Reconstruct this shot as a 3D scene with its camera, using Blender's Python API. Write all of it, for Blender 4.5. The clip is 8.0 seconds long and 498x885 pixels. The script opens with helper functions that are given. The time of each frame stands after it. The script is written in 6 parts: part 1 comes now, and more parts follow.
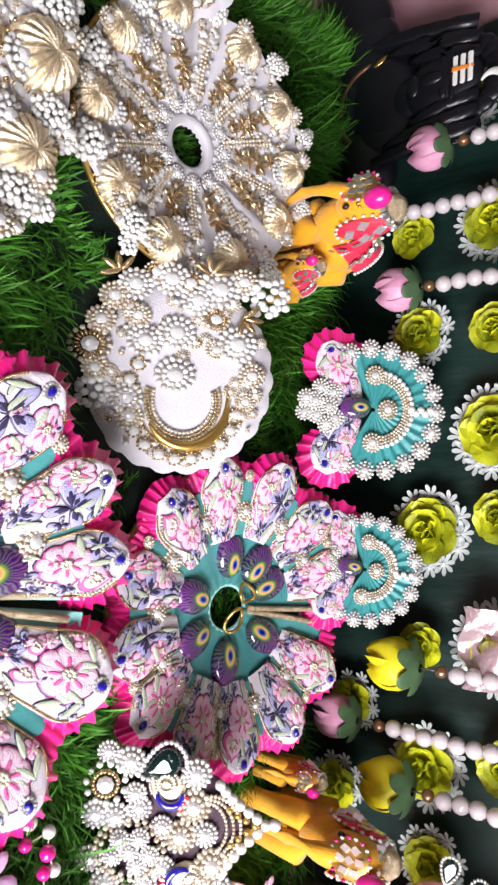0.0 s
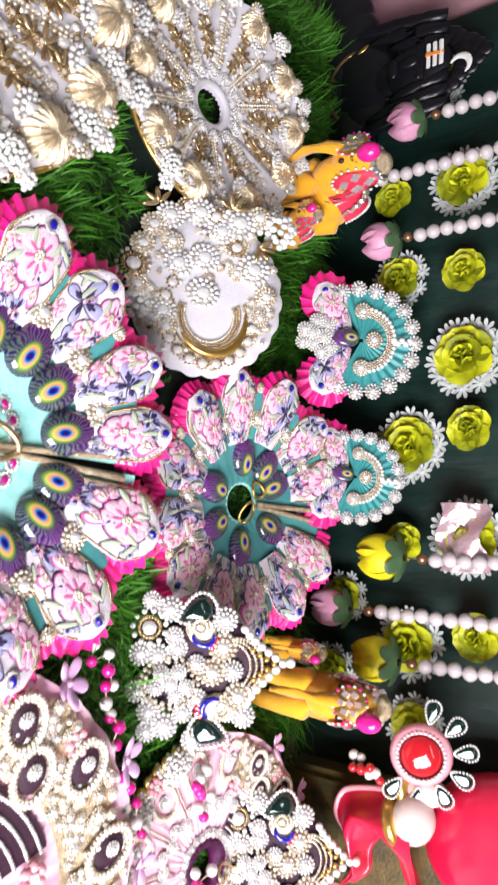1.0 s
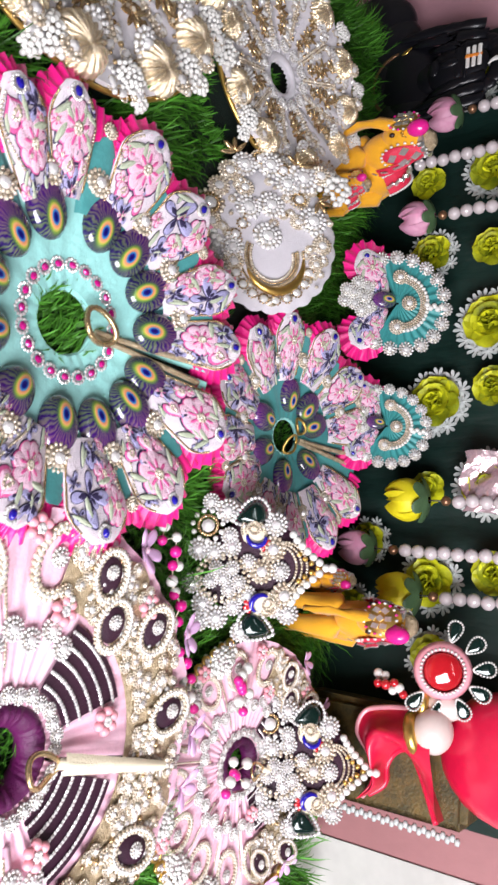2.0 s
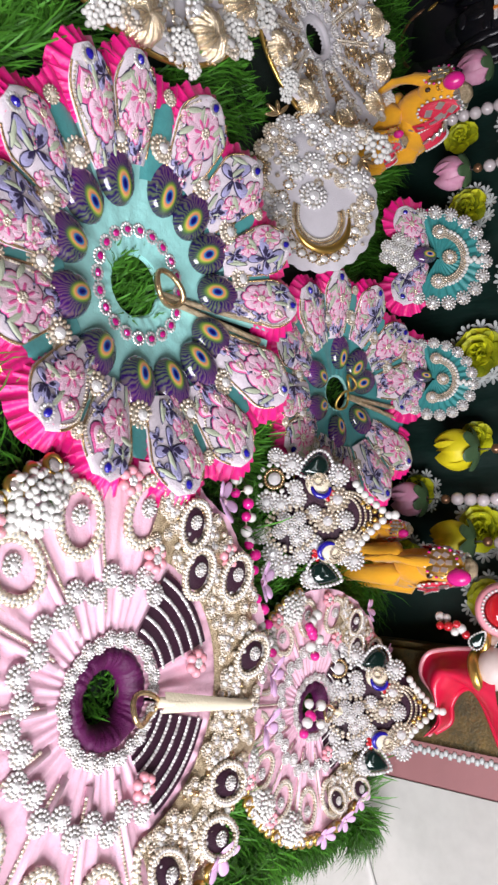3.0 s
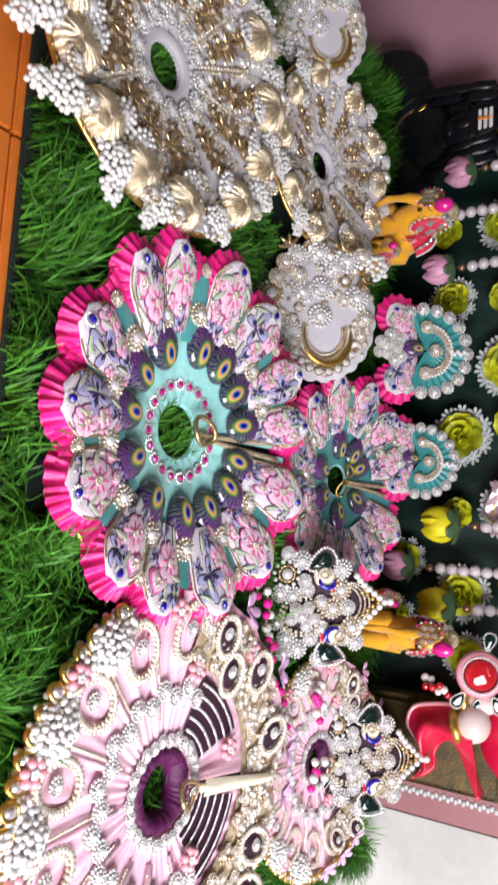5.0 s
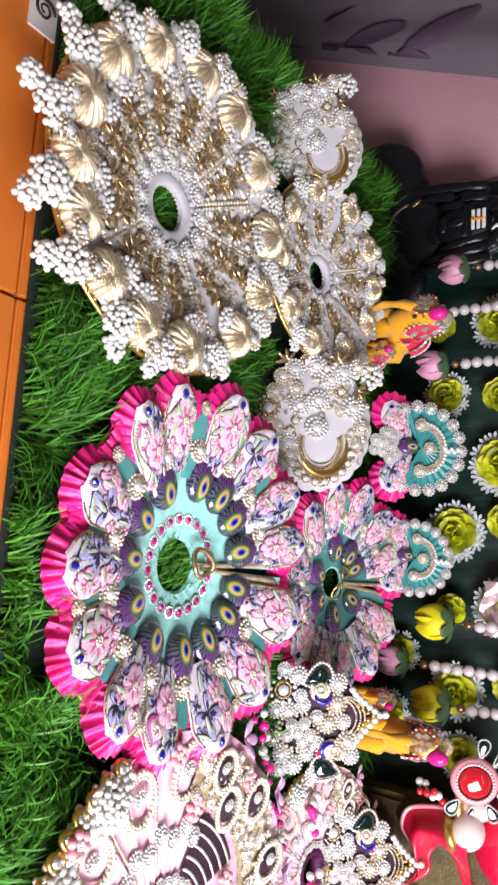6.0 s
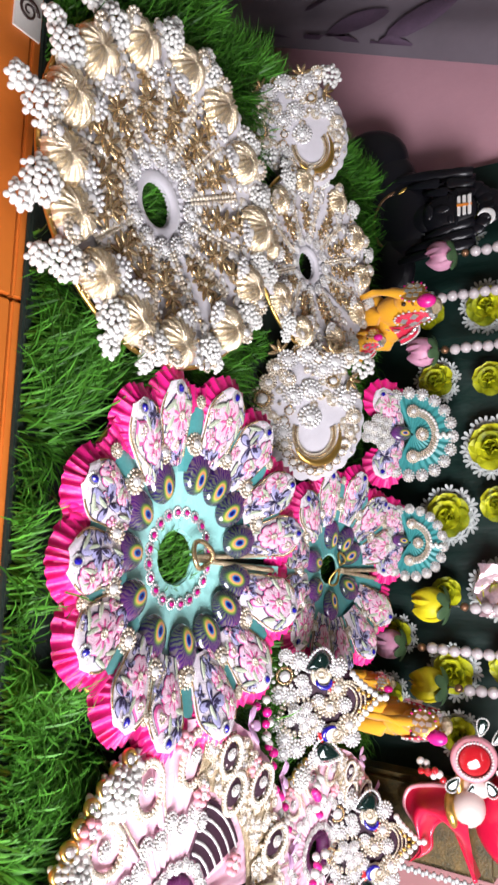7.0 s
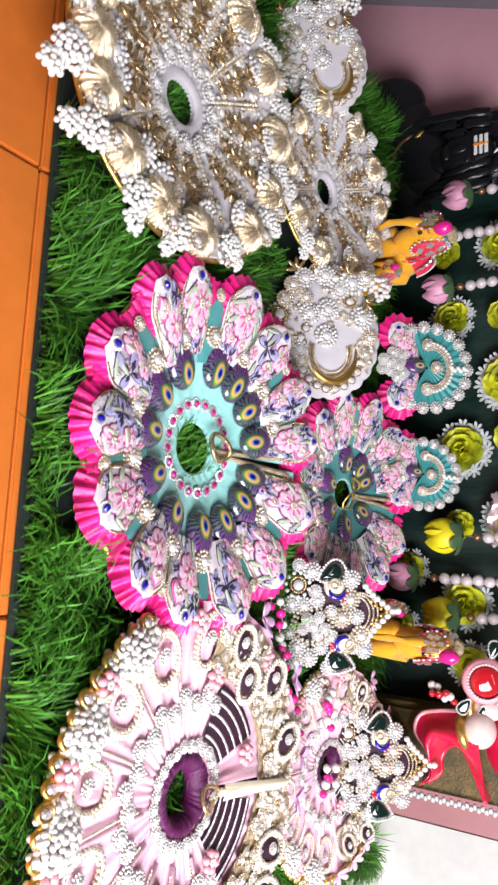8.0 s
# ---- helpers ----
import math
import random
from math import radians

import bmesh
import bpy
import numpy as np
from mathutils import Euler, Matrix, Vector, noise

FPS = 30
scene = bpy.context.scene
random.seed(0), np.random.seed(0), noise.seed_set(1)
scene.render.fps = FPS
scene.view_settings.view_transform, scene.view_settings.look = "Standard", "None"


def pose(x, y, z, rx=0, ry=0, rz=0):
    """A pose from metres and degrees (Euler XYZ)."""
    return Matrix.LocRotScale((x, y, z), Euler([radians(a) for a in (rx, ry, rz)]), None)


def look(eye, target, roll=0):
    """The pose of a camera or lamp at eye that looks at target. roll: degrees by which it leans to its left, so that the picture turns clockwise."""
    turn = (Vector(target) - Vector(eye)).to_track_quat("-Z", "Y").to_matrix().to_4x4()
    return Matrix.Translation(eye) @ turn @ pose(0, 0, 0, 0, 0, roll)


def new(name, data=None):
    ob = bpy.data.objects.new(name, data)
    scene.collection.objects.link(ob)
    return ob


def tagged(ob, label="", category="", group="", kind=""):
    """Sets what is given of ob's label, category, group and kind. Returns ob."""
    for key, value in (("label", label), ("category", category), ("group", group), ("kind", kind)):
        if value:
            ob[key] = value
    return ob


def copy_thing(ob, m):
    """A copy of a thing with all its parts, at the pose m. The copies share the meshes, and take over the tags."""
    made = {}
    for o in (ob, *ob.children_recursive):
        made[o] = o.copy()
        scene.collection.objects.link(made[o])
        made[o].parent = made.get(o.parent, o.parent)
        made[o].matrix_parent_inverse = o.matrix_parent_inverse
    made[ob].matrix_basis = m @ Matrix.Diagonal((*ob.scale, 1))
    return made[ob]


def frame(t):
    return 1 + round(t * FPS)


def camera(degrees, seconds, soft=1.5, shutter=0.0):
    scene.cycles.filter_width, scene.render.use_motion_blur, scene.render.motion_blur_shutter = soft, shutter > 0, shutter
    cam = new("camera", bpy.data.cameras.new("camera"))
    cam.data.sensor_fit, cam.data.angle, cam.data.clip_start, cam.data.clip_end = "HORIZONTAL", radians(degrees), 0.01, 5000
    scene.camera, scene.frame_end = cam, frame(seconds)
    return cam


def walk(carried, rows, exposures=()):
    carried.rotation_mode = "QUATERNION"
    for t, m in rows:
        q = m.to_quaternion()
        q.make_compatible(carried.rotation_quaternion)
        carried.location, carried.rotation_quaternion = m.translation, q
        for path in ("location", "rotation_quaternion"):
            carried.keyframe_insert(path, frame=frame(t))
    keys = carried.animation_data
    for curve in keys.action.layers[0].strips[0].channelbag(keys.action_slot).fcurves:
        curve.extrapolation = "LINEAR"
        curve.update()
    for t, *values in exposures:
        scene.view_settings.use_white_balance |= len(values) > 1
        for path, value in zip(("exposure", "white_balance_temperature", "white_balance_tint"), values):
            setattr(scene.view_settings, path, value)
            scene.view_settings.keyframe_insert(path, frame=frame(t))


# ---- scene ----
cam = camera(37.6, 8.0, 2.5, 0.35)
PATH = [
    (0, (0.001, -0.019, 0.325), (-0.004, 1.533, -0.936), 88.7),
    (0.5, (0.022, -0.058, 0.338), (-0.012, 1.528, -0.881), 87.9),
    (1, (0.074, -0.104, 0.343), (0.027, 1.516, -0.83), 87.7),
    (1.2, (0.09, -0.119, 0.341), (0.034, 1.513, -0.813), 88.2),
    (2.3, (0.177, -0.178, 0.322), (0.006, 1.461, -0.811), 88.8),
    (2.5, (0.184, -0.18, 0.318), (0.035, 1.452, -0.828), 87.8),
    (3, (0.174, -0.202, 0.31), (0.083, 1.422, -0.853), 87.2),
    (3.5, (0.161, -0.228, 0.315), (0.143, 1.408, -0.835), 87.2),
    (4, (0.139, -0.254, 0.318), (0.147, 1.393, -0.815), 87.2),
    (4.5, (0.112, -0.273, 0.322), (0.12, 1.38, -0.804), 87.5),
    (5, (0.071, -0.286, 0.325), (0.065, 1.387, -0.771), 89.0),
    (5.2, (0.052, -0.289, 0.325), (0.031, 1.391, -0.761), 89.4),
    (6.5, (-0.025, -0.295, 0.326), (-0.083, 1.393, -0.745), 88.1),
    (7, (-0.013, -0.301, 0.327), (-0.031, 1.397, -0.73), 87.4),
    (7.5, (0.02, -0.312, 0.326), (0.028, 1.388, -0.727), 87.8),
    (8, (0.07, -0.312, 0.326), (0.024, 1.369, -0.758), 87.7),
]
walk(cam, [(t, look(eye, target, roll)) for t, eye, target, roll in PATH],
     [(0, 0.58), (1.0, 0.52), (2.5, -0.22), (3.5, -0.38), (4.5, -0.26), (5.2, -0.06), (6.5, 0.32), (8, 0.18)])

# ---- world and lamps ----
world = bpy.data.worlds.new("world")
scene.world = world
world.use_nodes = True
world.node_tree.nodes["Background"].inputs[0].default_value = (0.75, 0.85, 1.0, 1)
world.node_tree.nodes["Background"].inputs[1].default_value = 0.15


def area_lamp(name, eye, target, sx, sy, watts, color):
    data = bpy.data.lights.new(name, "AREA")
    data.shape, data.size, data.size_y, data.energy, data.color = "RECTANGLE", sx, sy, watts, color
    ob = new(name, data)
    ob.matrix_world = look(eye, target)
    return ob


# Added key inside the room, standing in for daylight from the right.
area_lamp("doorway_daylight", (0.70, -0.50, 0.44), (0.37, -0.15, 0.0), 0.5, 0.7, 22.0, (0.965, 0.945, 1.0))
# Two invented ceiling sources that give weak fill from above.
area_lamp("tube_light_glow", (-0.1, -1.05, 1.86), (0.0, 0.0, 0), 1.1, 0.06, 0.9, (0.90, 0.95, 1.0))
area_lamp("bulb_glow", (0.6, -0.85, 1.84), (0.1, 0.0, 0), 0.09, 0.09, 0.6, (0.97, 0.98, 1.0))

# ---- materials ----


def mat(name, color, rough=0.5, metal=0.0, vary=0.12, scale=60.0, bump=0.0, bscale=400.0, island=0.0, sheen=0.0, coat=0.0, second=None, emit=0.0, anis=None):
    """A principled surface with two scales of colour variation and fine relief, in metres."""
    m = bpy.data.materials.new(name)
    m.use_nodes = True
    nt = m.node_tree
    b = nt.nodes["Principled BSDF"]
    b.inputs["Roughness"].default_value = rough
    b.inputs["Metallic"].default_value = metal
    b.inputs["Sheen Weight"].default_value = sheen
    b.inputs["Coat Weight"].default_value = coat
    b.inputs["Coat Roughness"].default_value = 0.08
    tc = nt.nodes.new("ShaderNodeTexCoord")
    n1 = nt.nodes.new("ShaderNodeTexNoise")
    n1.inputs["Scale"].default_value = scale
    n1.inputs["Detail"].default_value = 5
    nt.links.new(tc.outputs["Object"], n1.inputs["Vector"])
    n2 = nt.nodes.new("ShaderNodeTexNoise")
    n2.inputs["Scale"].default_value = scale * 9
    n2.inputs["Detail"].default_value = 3
    nt.links.new(tc.outputs["Object"], n2.inputs["Vector"])
    add = nt.nodes.new("ShaderNodeMath")
    add.operation = "MULTIPLY_ADD"
    nt.links.new(n2.outputs["Fac"], add.inputs[0])
    add.inputs[1].default_value = 0.45
    nt.links.new(n1.outputs["Fac"], add.inputs[2])
    last = add.outputs[0]
    if island:
        geo = nt.nodes.new("ShaderNodeNewGeometry")
        a2 = nt.nodes.new("ShaderNodeMath")
        a2.operation = "MULTIPLY_ADD"
        nt.links.new(geo.outputs["Random Per Island"], a2.inputs[0])
        a2.inputs[1].default_value = island
        nt.links.new(last, a2.inputs[2])
        last = a2.outputs[0]
    ramp = nt.nodes.new("ShaderNodeMapRange")
    ramp.inputs[1].default_value = 0.4
    ramp.inputs[2].default_value = 1.05 + island
    nt.links.new(last, ramp.inputs[0])
    mix = nt.nodes.new("ShaderNodeMix")
    mix.data_type = "RGBA"
    nt.links.new(ramp.outputs[0], mix.inputs["Factor"])
    c2 = second if second else [min(1, c * (1 + vary)) for c in color]
    c1 = color if second else [c * (1 - vary) for c in color]
    mix.inputs[6].default_value = (*c1, 1)
    mix.inputs[7].default_value = (*c2, 1)
    nt.links.new(mix.outputs[2], b.inputs["Base Color"])
    if bump:
        n3 = nt.nodes.new("ShaderNodeTexNoise")
        n3.inputs["Scale"].default_value = bscale
        n3.inputs["Detail"].default_value = 4
        src = tc.outputs["Object"]
        if anis:
            mp = nt.nodes.new("ShaderNodeMapping")
            mp.inputs["Scale"].default_value = anis
            nt.links.new(src, mp.inputs["Vector"])
            src = mp.outputs[0]
        nt.links.new(src, n3.inputs["Vector"])
        bp = nt.nodes.new("ShaderNodeBump")
        bp.inputs["Strength"].default_value = bump
        bp.inputs["Distance"].default_value = 0.002
        nt.links.new(n3.outputs["Fac"], bp.inputs["Height"])
        nt.links.new(bp.outputs[0], b.inputs["Normal"])
    if emit:
        b.inputs["Emission Color"].default_value = (*color, 1)
        b.inputs["Emission Strength"].default_value = emit
    return m


M = {}
# Near-black blades put the shade of gaps into colour, bright ones lit streaks.
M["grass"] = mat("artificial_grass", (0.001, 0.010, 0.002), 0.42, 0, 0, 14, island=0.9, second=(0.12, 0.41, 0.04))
M["grass"].node_tree.nodes["Principled BSDF"].inputs["Specular IOR Level"].default_value = 0.2
M["backing"] = mat("mat_backing", (0.006, 0.016, 0.010), 0.8, 0, 0.3, 80, bump=0.4)
M["orange"] = mat("orange_glazed_tile", (0.64, 0.17, 0.025), 0.42, 0, 0.16, 9, bump=0.03, bscale=90)
M["tile_white"] = mat("white_painted_band", (0.78, 0.74, 0.70), 0.35, 0, 0.08, 40)
M["ink"] = mat("dark_brown_paint", (0.03, 0.012, 0.010), 0.4, 0, 0.3, 60)
M["redpaint"] = mat("dark_red_paint", (0.28, 0.01, 0.015), 0.4, 0, 0.3, 30)
M["pinkwall"] = mat("pink_wall_paint", (0.62, 0.33, 0.39), 0.55, 0, 0.07, 7, bump=0.12, bscale=160)
M["mauve"] = mat("mauve_wall_paint", (0.36, 0.16, 0.165), 0.5, 0, 0.10, 8, bump=0.15, bscale=160)
M["marble"] = mat("pale_grey_marble", (0.56, 0.55, 0.52), 0.3, 0, 0.14, 11, bump=0.05, bscale=70)
M["crack"] = mat("grimy_joint", (0.30, 0.29, 0.27), 0.8, 0, 0.3, 60)
M["plaster"] = mat("cream_plaster", (0.30, 0.28, 0.26), 0.7, 0, 0.06, 3, bump=0.1, bscale=60)
M["greencloth"] = mat("dark_green_cloth", (0.004, 0.021, 0.016), 0.5, 0, 0.5, 16, bump=0.6, bscale=60, anis=(1.6, 1, 0.5))
M["printcloth"] = mat("lilac_curtain_cloth", (0.15, 0.12, 0.145), 0.75, 0, 0.10, 12, bump=0.25, bscale=900)
M["print"] = mat("purple_print", (0.085, 0.05, 0.085), 0.75, 0, 0.3, 40, bump=0.2, bscale=900)
M["pearl"] = mat("white_pearl", (0.73, 0.72, 0.69), 0.20, 0.0, 0.05, 30, island=0.35, coat=0.5)
M["bigpearl"] = mat("string_pearl", (0.56, 0.50, 0.51), 0.18, 0.0, 0.05, 30, coat=0.5)
M["stone"] = mat("clear_rhinestone", (0.50, 0.48, 0.48), 0.12, 0.28, 0.0, 50, island=1.3, second=(0.98, 0.97, 0.96), coat=0.4)
M["stonewarm"] = mat("champagne_rhinestone", (0.46, 0.35, 0.23), 0.14, 0.40, 0.0, 50, island=1.3, second=(0.96, 0.89, 0.76), coat=0.4)
M["silver"] = mat("silver_setting", (0.48, 0.43, 0.36), 0.28, 0.45, 0.15, 90, island=0.5)
M["gold"] = mat("champagne_gold", (0.30, 0.165, 0.06), 0.26, 0.8, 0.0, 260, island=0.7, second=(0.84, 0.65, 0.38))
M["zari"] = mat("gold_zari_thread", (0.36, 0.25, 0.13), 0.40, 0.55, 0.0, 300, bump=0.8, bscale=1500, second=(0.86, 0.72, 0.50))
M["shellgold"] = mat("wound_champagne_thread", (0.66, 0.48, 0.27), 0.26, 0.75, 0.0, 700, bump=0.35, bscale=1500, second=(1.0, 0.92, 0.73))
M["brightgold"] = mat("bright_gold", (0.70, 0.45, 0.12), 0.28, 0.9, 0.2, 90)
M["bronze"] = mat("bronze_bead", (0.30, 0.16, 0.09), 0.3, 0.7, 0.2, 90)
M["velvet"] = mat("white_velvet", (0.60, 0.57, 0.61), 0.75, 0, 0.08, 50, bump=0.3, bscale=1400, sheen=0.6)
M["magenta"] = mat("magenta_satin_ruffle", (0.82, 0.005, 0.22), 0.36, 0, 0.22, 40, bump=0.25, bscale=500, sheen=0.2)
M["fanteal"] = mat("deep_turquoise_satin", (0.05, 0.29, 0.29), 0.4, 0, 0.14, 40, bump=0.25, bscale=300)
M["turq"] = mat("turquoise_satin", (0.36, 0.76, 0.72), 0.30, 0, 0.10, 30, bump=0.25, bscale=300, sheen=0.2)
M["teal"] = mat("teal_satin", (0.07, 0.30, 0.30), 0.30, 0, 0.14, 40, bump=0.25, bscale=300, sheen=0.2)
M["netpink"] = mat("pale_pink_embroidered_net", (0.84, 0.75, 0.82), 0.6, 0, 0.16, 70, bump=0.5, bscale=1800)
M["rosepink"] = mat("rose_pink_embroidery", (0.78, 0.12, 0.36), 0.5, 0, 0.2, 120, bump=0.6, bscale=1500)
M["palepink"] = mat("pale_pink_embroidery", (0.92, 0.60, 0.74), 0.5, 0, 0.12, 120, bump=0.6, bscale=1500)
M["lilac"] = mat("lilac_embroidery", (0.42, 0.40, 0.66), 0.5, 0, 0.18, 120, bump=0.6, bscale=1500)
M["navy"] = mat("navy_outline_thread", (0.03, 0.022, 0.07), 0.5, 0, 0.2, 120)
M["sage"] = mat("sage_green_embroidery", (0.52, 0.58, 0.43), 0.5, 0, 0.15, 120, bump=0.6, bscale=1500)
M["bluegem"] = mat("blue_gem", (0.02, 0.012, 0.36), 0.05, 0.2, 0.2, 90, coat=1.0)
M["pinkgem"] = mat("magenta_gem", (0.62, 0.01, 0.25), 0.06, 0.2, 0.2, 90, coat=1.0)
M["darkgem"] = mat("dark_green_gem", (0.006, 0.022, 0.018), 0.04, 0.3, 0.3, 60, coat=1.0)
M["kundan"] = mat("kundan_foil_stone", (0.30, 0.22, 0.24), 0.10, 0.5, 0.0, 90, island=1.0, second=(0.86, 0.82, 0.80), coat=0.6)
M["redgem"] = mat("red_gem", (0.50, 0.012, 0.02), 0.06, 0.1, 0.15, 60, coat=1.0)
M["pinksatin"] = mat("pink_satin", (0.90, 0.56, 0.69), 0.32, 0, 0.10, 35, bump=0.3, bscale=260, sheen=0.2)
M["plum"] = mat("plum_velvet", (0.085, 0.002, 0.06), 0.5, 0, 0.3, 60, bump=0.3, bscale=1200)
M["darkplum"] = mat("dark_plum_velvet", (0.03, 0.003, 0.018), 0.6, 0, 0.3, 60, bump=0.3, bscale=1200)
M["pinkbead"] = mat("pink_plastic_bead", (0.84, 0.36, 0.42), 0.22, 0, 0.08, 50, coat=0.4)
M["hotbead"] = mat("hot_pink_bead", (0.72, 0.015, 0.26), 0.22, 0, 0.1, 50, coat=0.4)
M["lilacfl"] = mat("lilac_cloth_flower", (0.72, 0.45, 0.72), 0.5, 0, 0.12, 90)
M["cream"] = mat("cream_ribbon", (0.80, 0.72, 0.54), 0.4, 0, 0.08, 60, bump=0.2, bscale=700)
M["yellowfelt"] = mat("mustard_flocked_elephant", (0.77, 0.36, 0.005), 0.8, 0, 0.14, 60, bump=0.4, bscale=900, sheen=0.3)
M["redcloth"] = mat("red_mirror_cloth", (0.62, 0.02, 0.06), 0.5, 0, 0.15, 80, bump=0.4, bscale=700)
M["mirror"] = mat("small_mirror", (0.90, 0.92, 0.92), 0.28, 0.9, 0.03, 20)
M["yellow"] = mat("yellow_paper_petal", (0.76, 0.66, 0.012), 0.55, 0, 0.10, 60, island=0.3)
M["limegreen"] = mat("lime_green_petal", (0.012, 0.06, 0.003), 0.5, 0, 0.0, 90, island=0.9, second=(0.86, 0.86, 0.02))
lime = M["limegreen"].node_tree
pick = lime.nodes.new("ShaderNodeObjectInfo")
for node in list(lime.nodes):
    if node.type == "NEW_GEOMETRY":
        target = node.outputs["Random Per Island"].links[0].to_socket
        lime.links.new(pick.outputs["Random"], target)
        lime.nodes.remove(node)
M["leaf"] = mat("dark_sepal", (0.06, 0.12, 0.05), 0.6, 0, 0.25, 90)
M["whiteplastic"] = mat("white_plastic_daisy", (0.52, 0.55, 0.54), 0.4, 0, 0.05, 60)
M["lotuspink"] = mat("pink_lotus_petal", (0.66, 0.14, 0.36), 0.5, 0, 0.0, 30, island=0.5, second=(0.80, 0.52, 0.62))
M["foil"] = mat("pink_shiny_foil", (0.70, 0.52, 0.56), 0.16, 0.6, 0.2, 50, bump=0.6, bscale=200)
M["black"] = mat("black_polished_statue", (0.006, 0.006, 0.009), 0.34, 0, 0.3, 30, bump=0.1, bscale=300)
M["whitepaint"] = mat("white_paint", (0.80, 0.79, 0.77), 0.4, 0, 0.05, 60)
M["orangepaint"] = mat("orange_paint", (0.80, 0.25, 0.03), 0.5, 0, 0.05, 60)
M["robe"] = mat("crimson_glazed_robe", (0.66, 0.010, 0.055), 0.28, 0, 0.16, 20, coat=0.4)
M["skin"] = mat("painted_pale_clay", (0.70, 0.58, 0.54), 0.45, 0, 0.06, 40)
M["brocade"] = mat("dark_gold_brocade", (0.02, 0.03, 0.02), 0.5, 0.2, 0.0, 60, second=(0.20, 0.13, 0.035), bump=0.4)
M["lamp"] = mat("fill_lamp_glow", (0.95, 0.98, 1.0), 0.4, 0, 0.0, 5, emit=6.0)
M["wire"] = mat("thin_wire", (0.12, 0.11, 0.10), 0.4, 0.5, 0.1, 60)


def eye_material():
    """Peacock-feather print: rings round an eye near one end, streaks over the rest. UV runs 0 to 1 over the cabochon."""
    m = bpy.data.materials.new("peacock_eye_print")
    m.use_nodes = True
    nt = m.node_tree
    b = nt.nodes["Principled BSDF"]
    b.inputs["Roughness"].default_value = 0.12
    b.inputs["Coat Weight"].default_value = 0.8
    uv = nt.nodes.new("ShaderNodeUVMap")
    sep = nt.nodes.new("ShaderNodeSeparateXYZ")
    nt.links.new(uv.outputs[0], sep.inputs[0])

    def op(kind, a, bb=None, c=None):
        n = nt.nodes.new("ShaderNodeMath")
        n.operation = kind
        for i, v in enumerate((a, bb, c)):
            if v is None:
                continue
            if isinstance(v, (int, float)):
                n.inputs[i].default_value = v
            else:
                nt.links.new(v, n.inputs[i])
        return n.outputs[0]

    dx = op("MULTIPLY", op("SUBTRACT", sep.outputs[0], 0.5), 1.18)
    dy = op("MULTIPLY", op("SUBTRACT", sep.outputs[1], 0.33), 0.92)
    d = op("MULTIPLY", 1.18, op("SQRT", op("ADD", op("MULTIPLY", dx, dx), op("MULTIPLY", dy, dy))))
    ang = op("ARCTAN2", dy, dx)
    nz = nt.nodes.new("ShaderNodeTexNoise")
    nz.inputs["Scale"].default_value = 5.0
    nz.inputs["Detail"].default_value = 3
    nt.links.new(uv.outputs[0], nz.inputs["Vector"])
    streak = op("SINE", op("ADD", op("MULTIPLY", ang, 33.0), op("MULTIPLY", nz.outputs["Fac"], 18.0)))

    def mixc(fac, c1, c2):
        n = nt.nodes.new("ShaderNodeMix")
        n.data_type = "RGBA"
        nt.links.new(fac, n.inputs["Factor"])
        for i, c in ((6, c1), (7, c2)):
            if isinstance(c, tuple):
                n.inputs[i].default_value = (*c, 1)
            else:
                nt.links.new(c, n.inputs[i])
        return n.outputs[2]

    up = op("MULTIPLY_ADD", dy, 2.0, 0.0)
    ground = mixc(up, (0.016, 0.008, 0.09), (0.07, 0.008, 0.17))
    tips = mixc(up, (0.34, 0.52, 0.05), (0.60, 0.22, 0.24))
    fringe = mixc(op("MULTIPLY_ADD", streak, 0.14, 0.12), ground, tips)
    ramp = nt.nodes.new("ShaderNodeValToRGB")
    cr = ramp.color_ramp
    cr.interpolation = "EASE"
    stops = [(0.0, (0.006, 0.004, 0.10)), (0.075, (0.012, 0.012, 0.20)), (0.095, (0.03, 0.12, 0.46)), (0.125, (0.08, 0.30, 0.46)), (0.145, (0.72, 0.26, 0.14)),
             (0.19, (0.80, 0.40, 0.16)), (0.215, (0.50, 0.48, 0.08)), (0.25, (0.18, 0.32, 0.05)), (0.31, (0.04, 0.13, 0.04))]
    cr.elements[0].position, cr.elements[0].color = stops[0][0], (*stops[0][1], 1)
    cr.elements[1].position, cr.elements[1].color = stops[-1][0], (*stops[-1][1], 1)
    for p, c in stops[1:-1]:
        e = cr.elements.new(p)
        e.color = (*c, 1)
    nt.links.new(d, ramp.inputs[0])
    soft = nt.nodes.new("ShaderNodeMapRange")
    soft.inputs[1].default_value, soft.inputs[2].default_value = 0.25, 0.32
    nt.links.new(op("ADD", d, op("MULTIPLY", streak, 0.03)), soft.inputs[0])
    edge = soft.outputs[0]
    nt.links.new(mixc(edge, ramp.outputs[0], fringe), b.inputs["Base Color"])
    return m


M["eye"] = eye_material()

# ---- mesh building ----
RNG = np.random.default_rng(7)


def tf(p=(0, 0, 0), rz=0.0, s=1.0, rx=0.0, ry=0.0):
    """A numpy 4 x 4: scale, then turn (degrees), then move."""
    sc = (s, s, s) if isinstance(s, (int, float)) else s
    return np.array(Matrix.LocRotScale(Vector(p), Euler((radians(rx), radians(ry), radians(rz))), Vector(sc)))


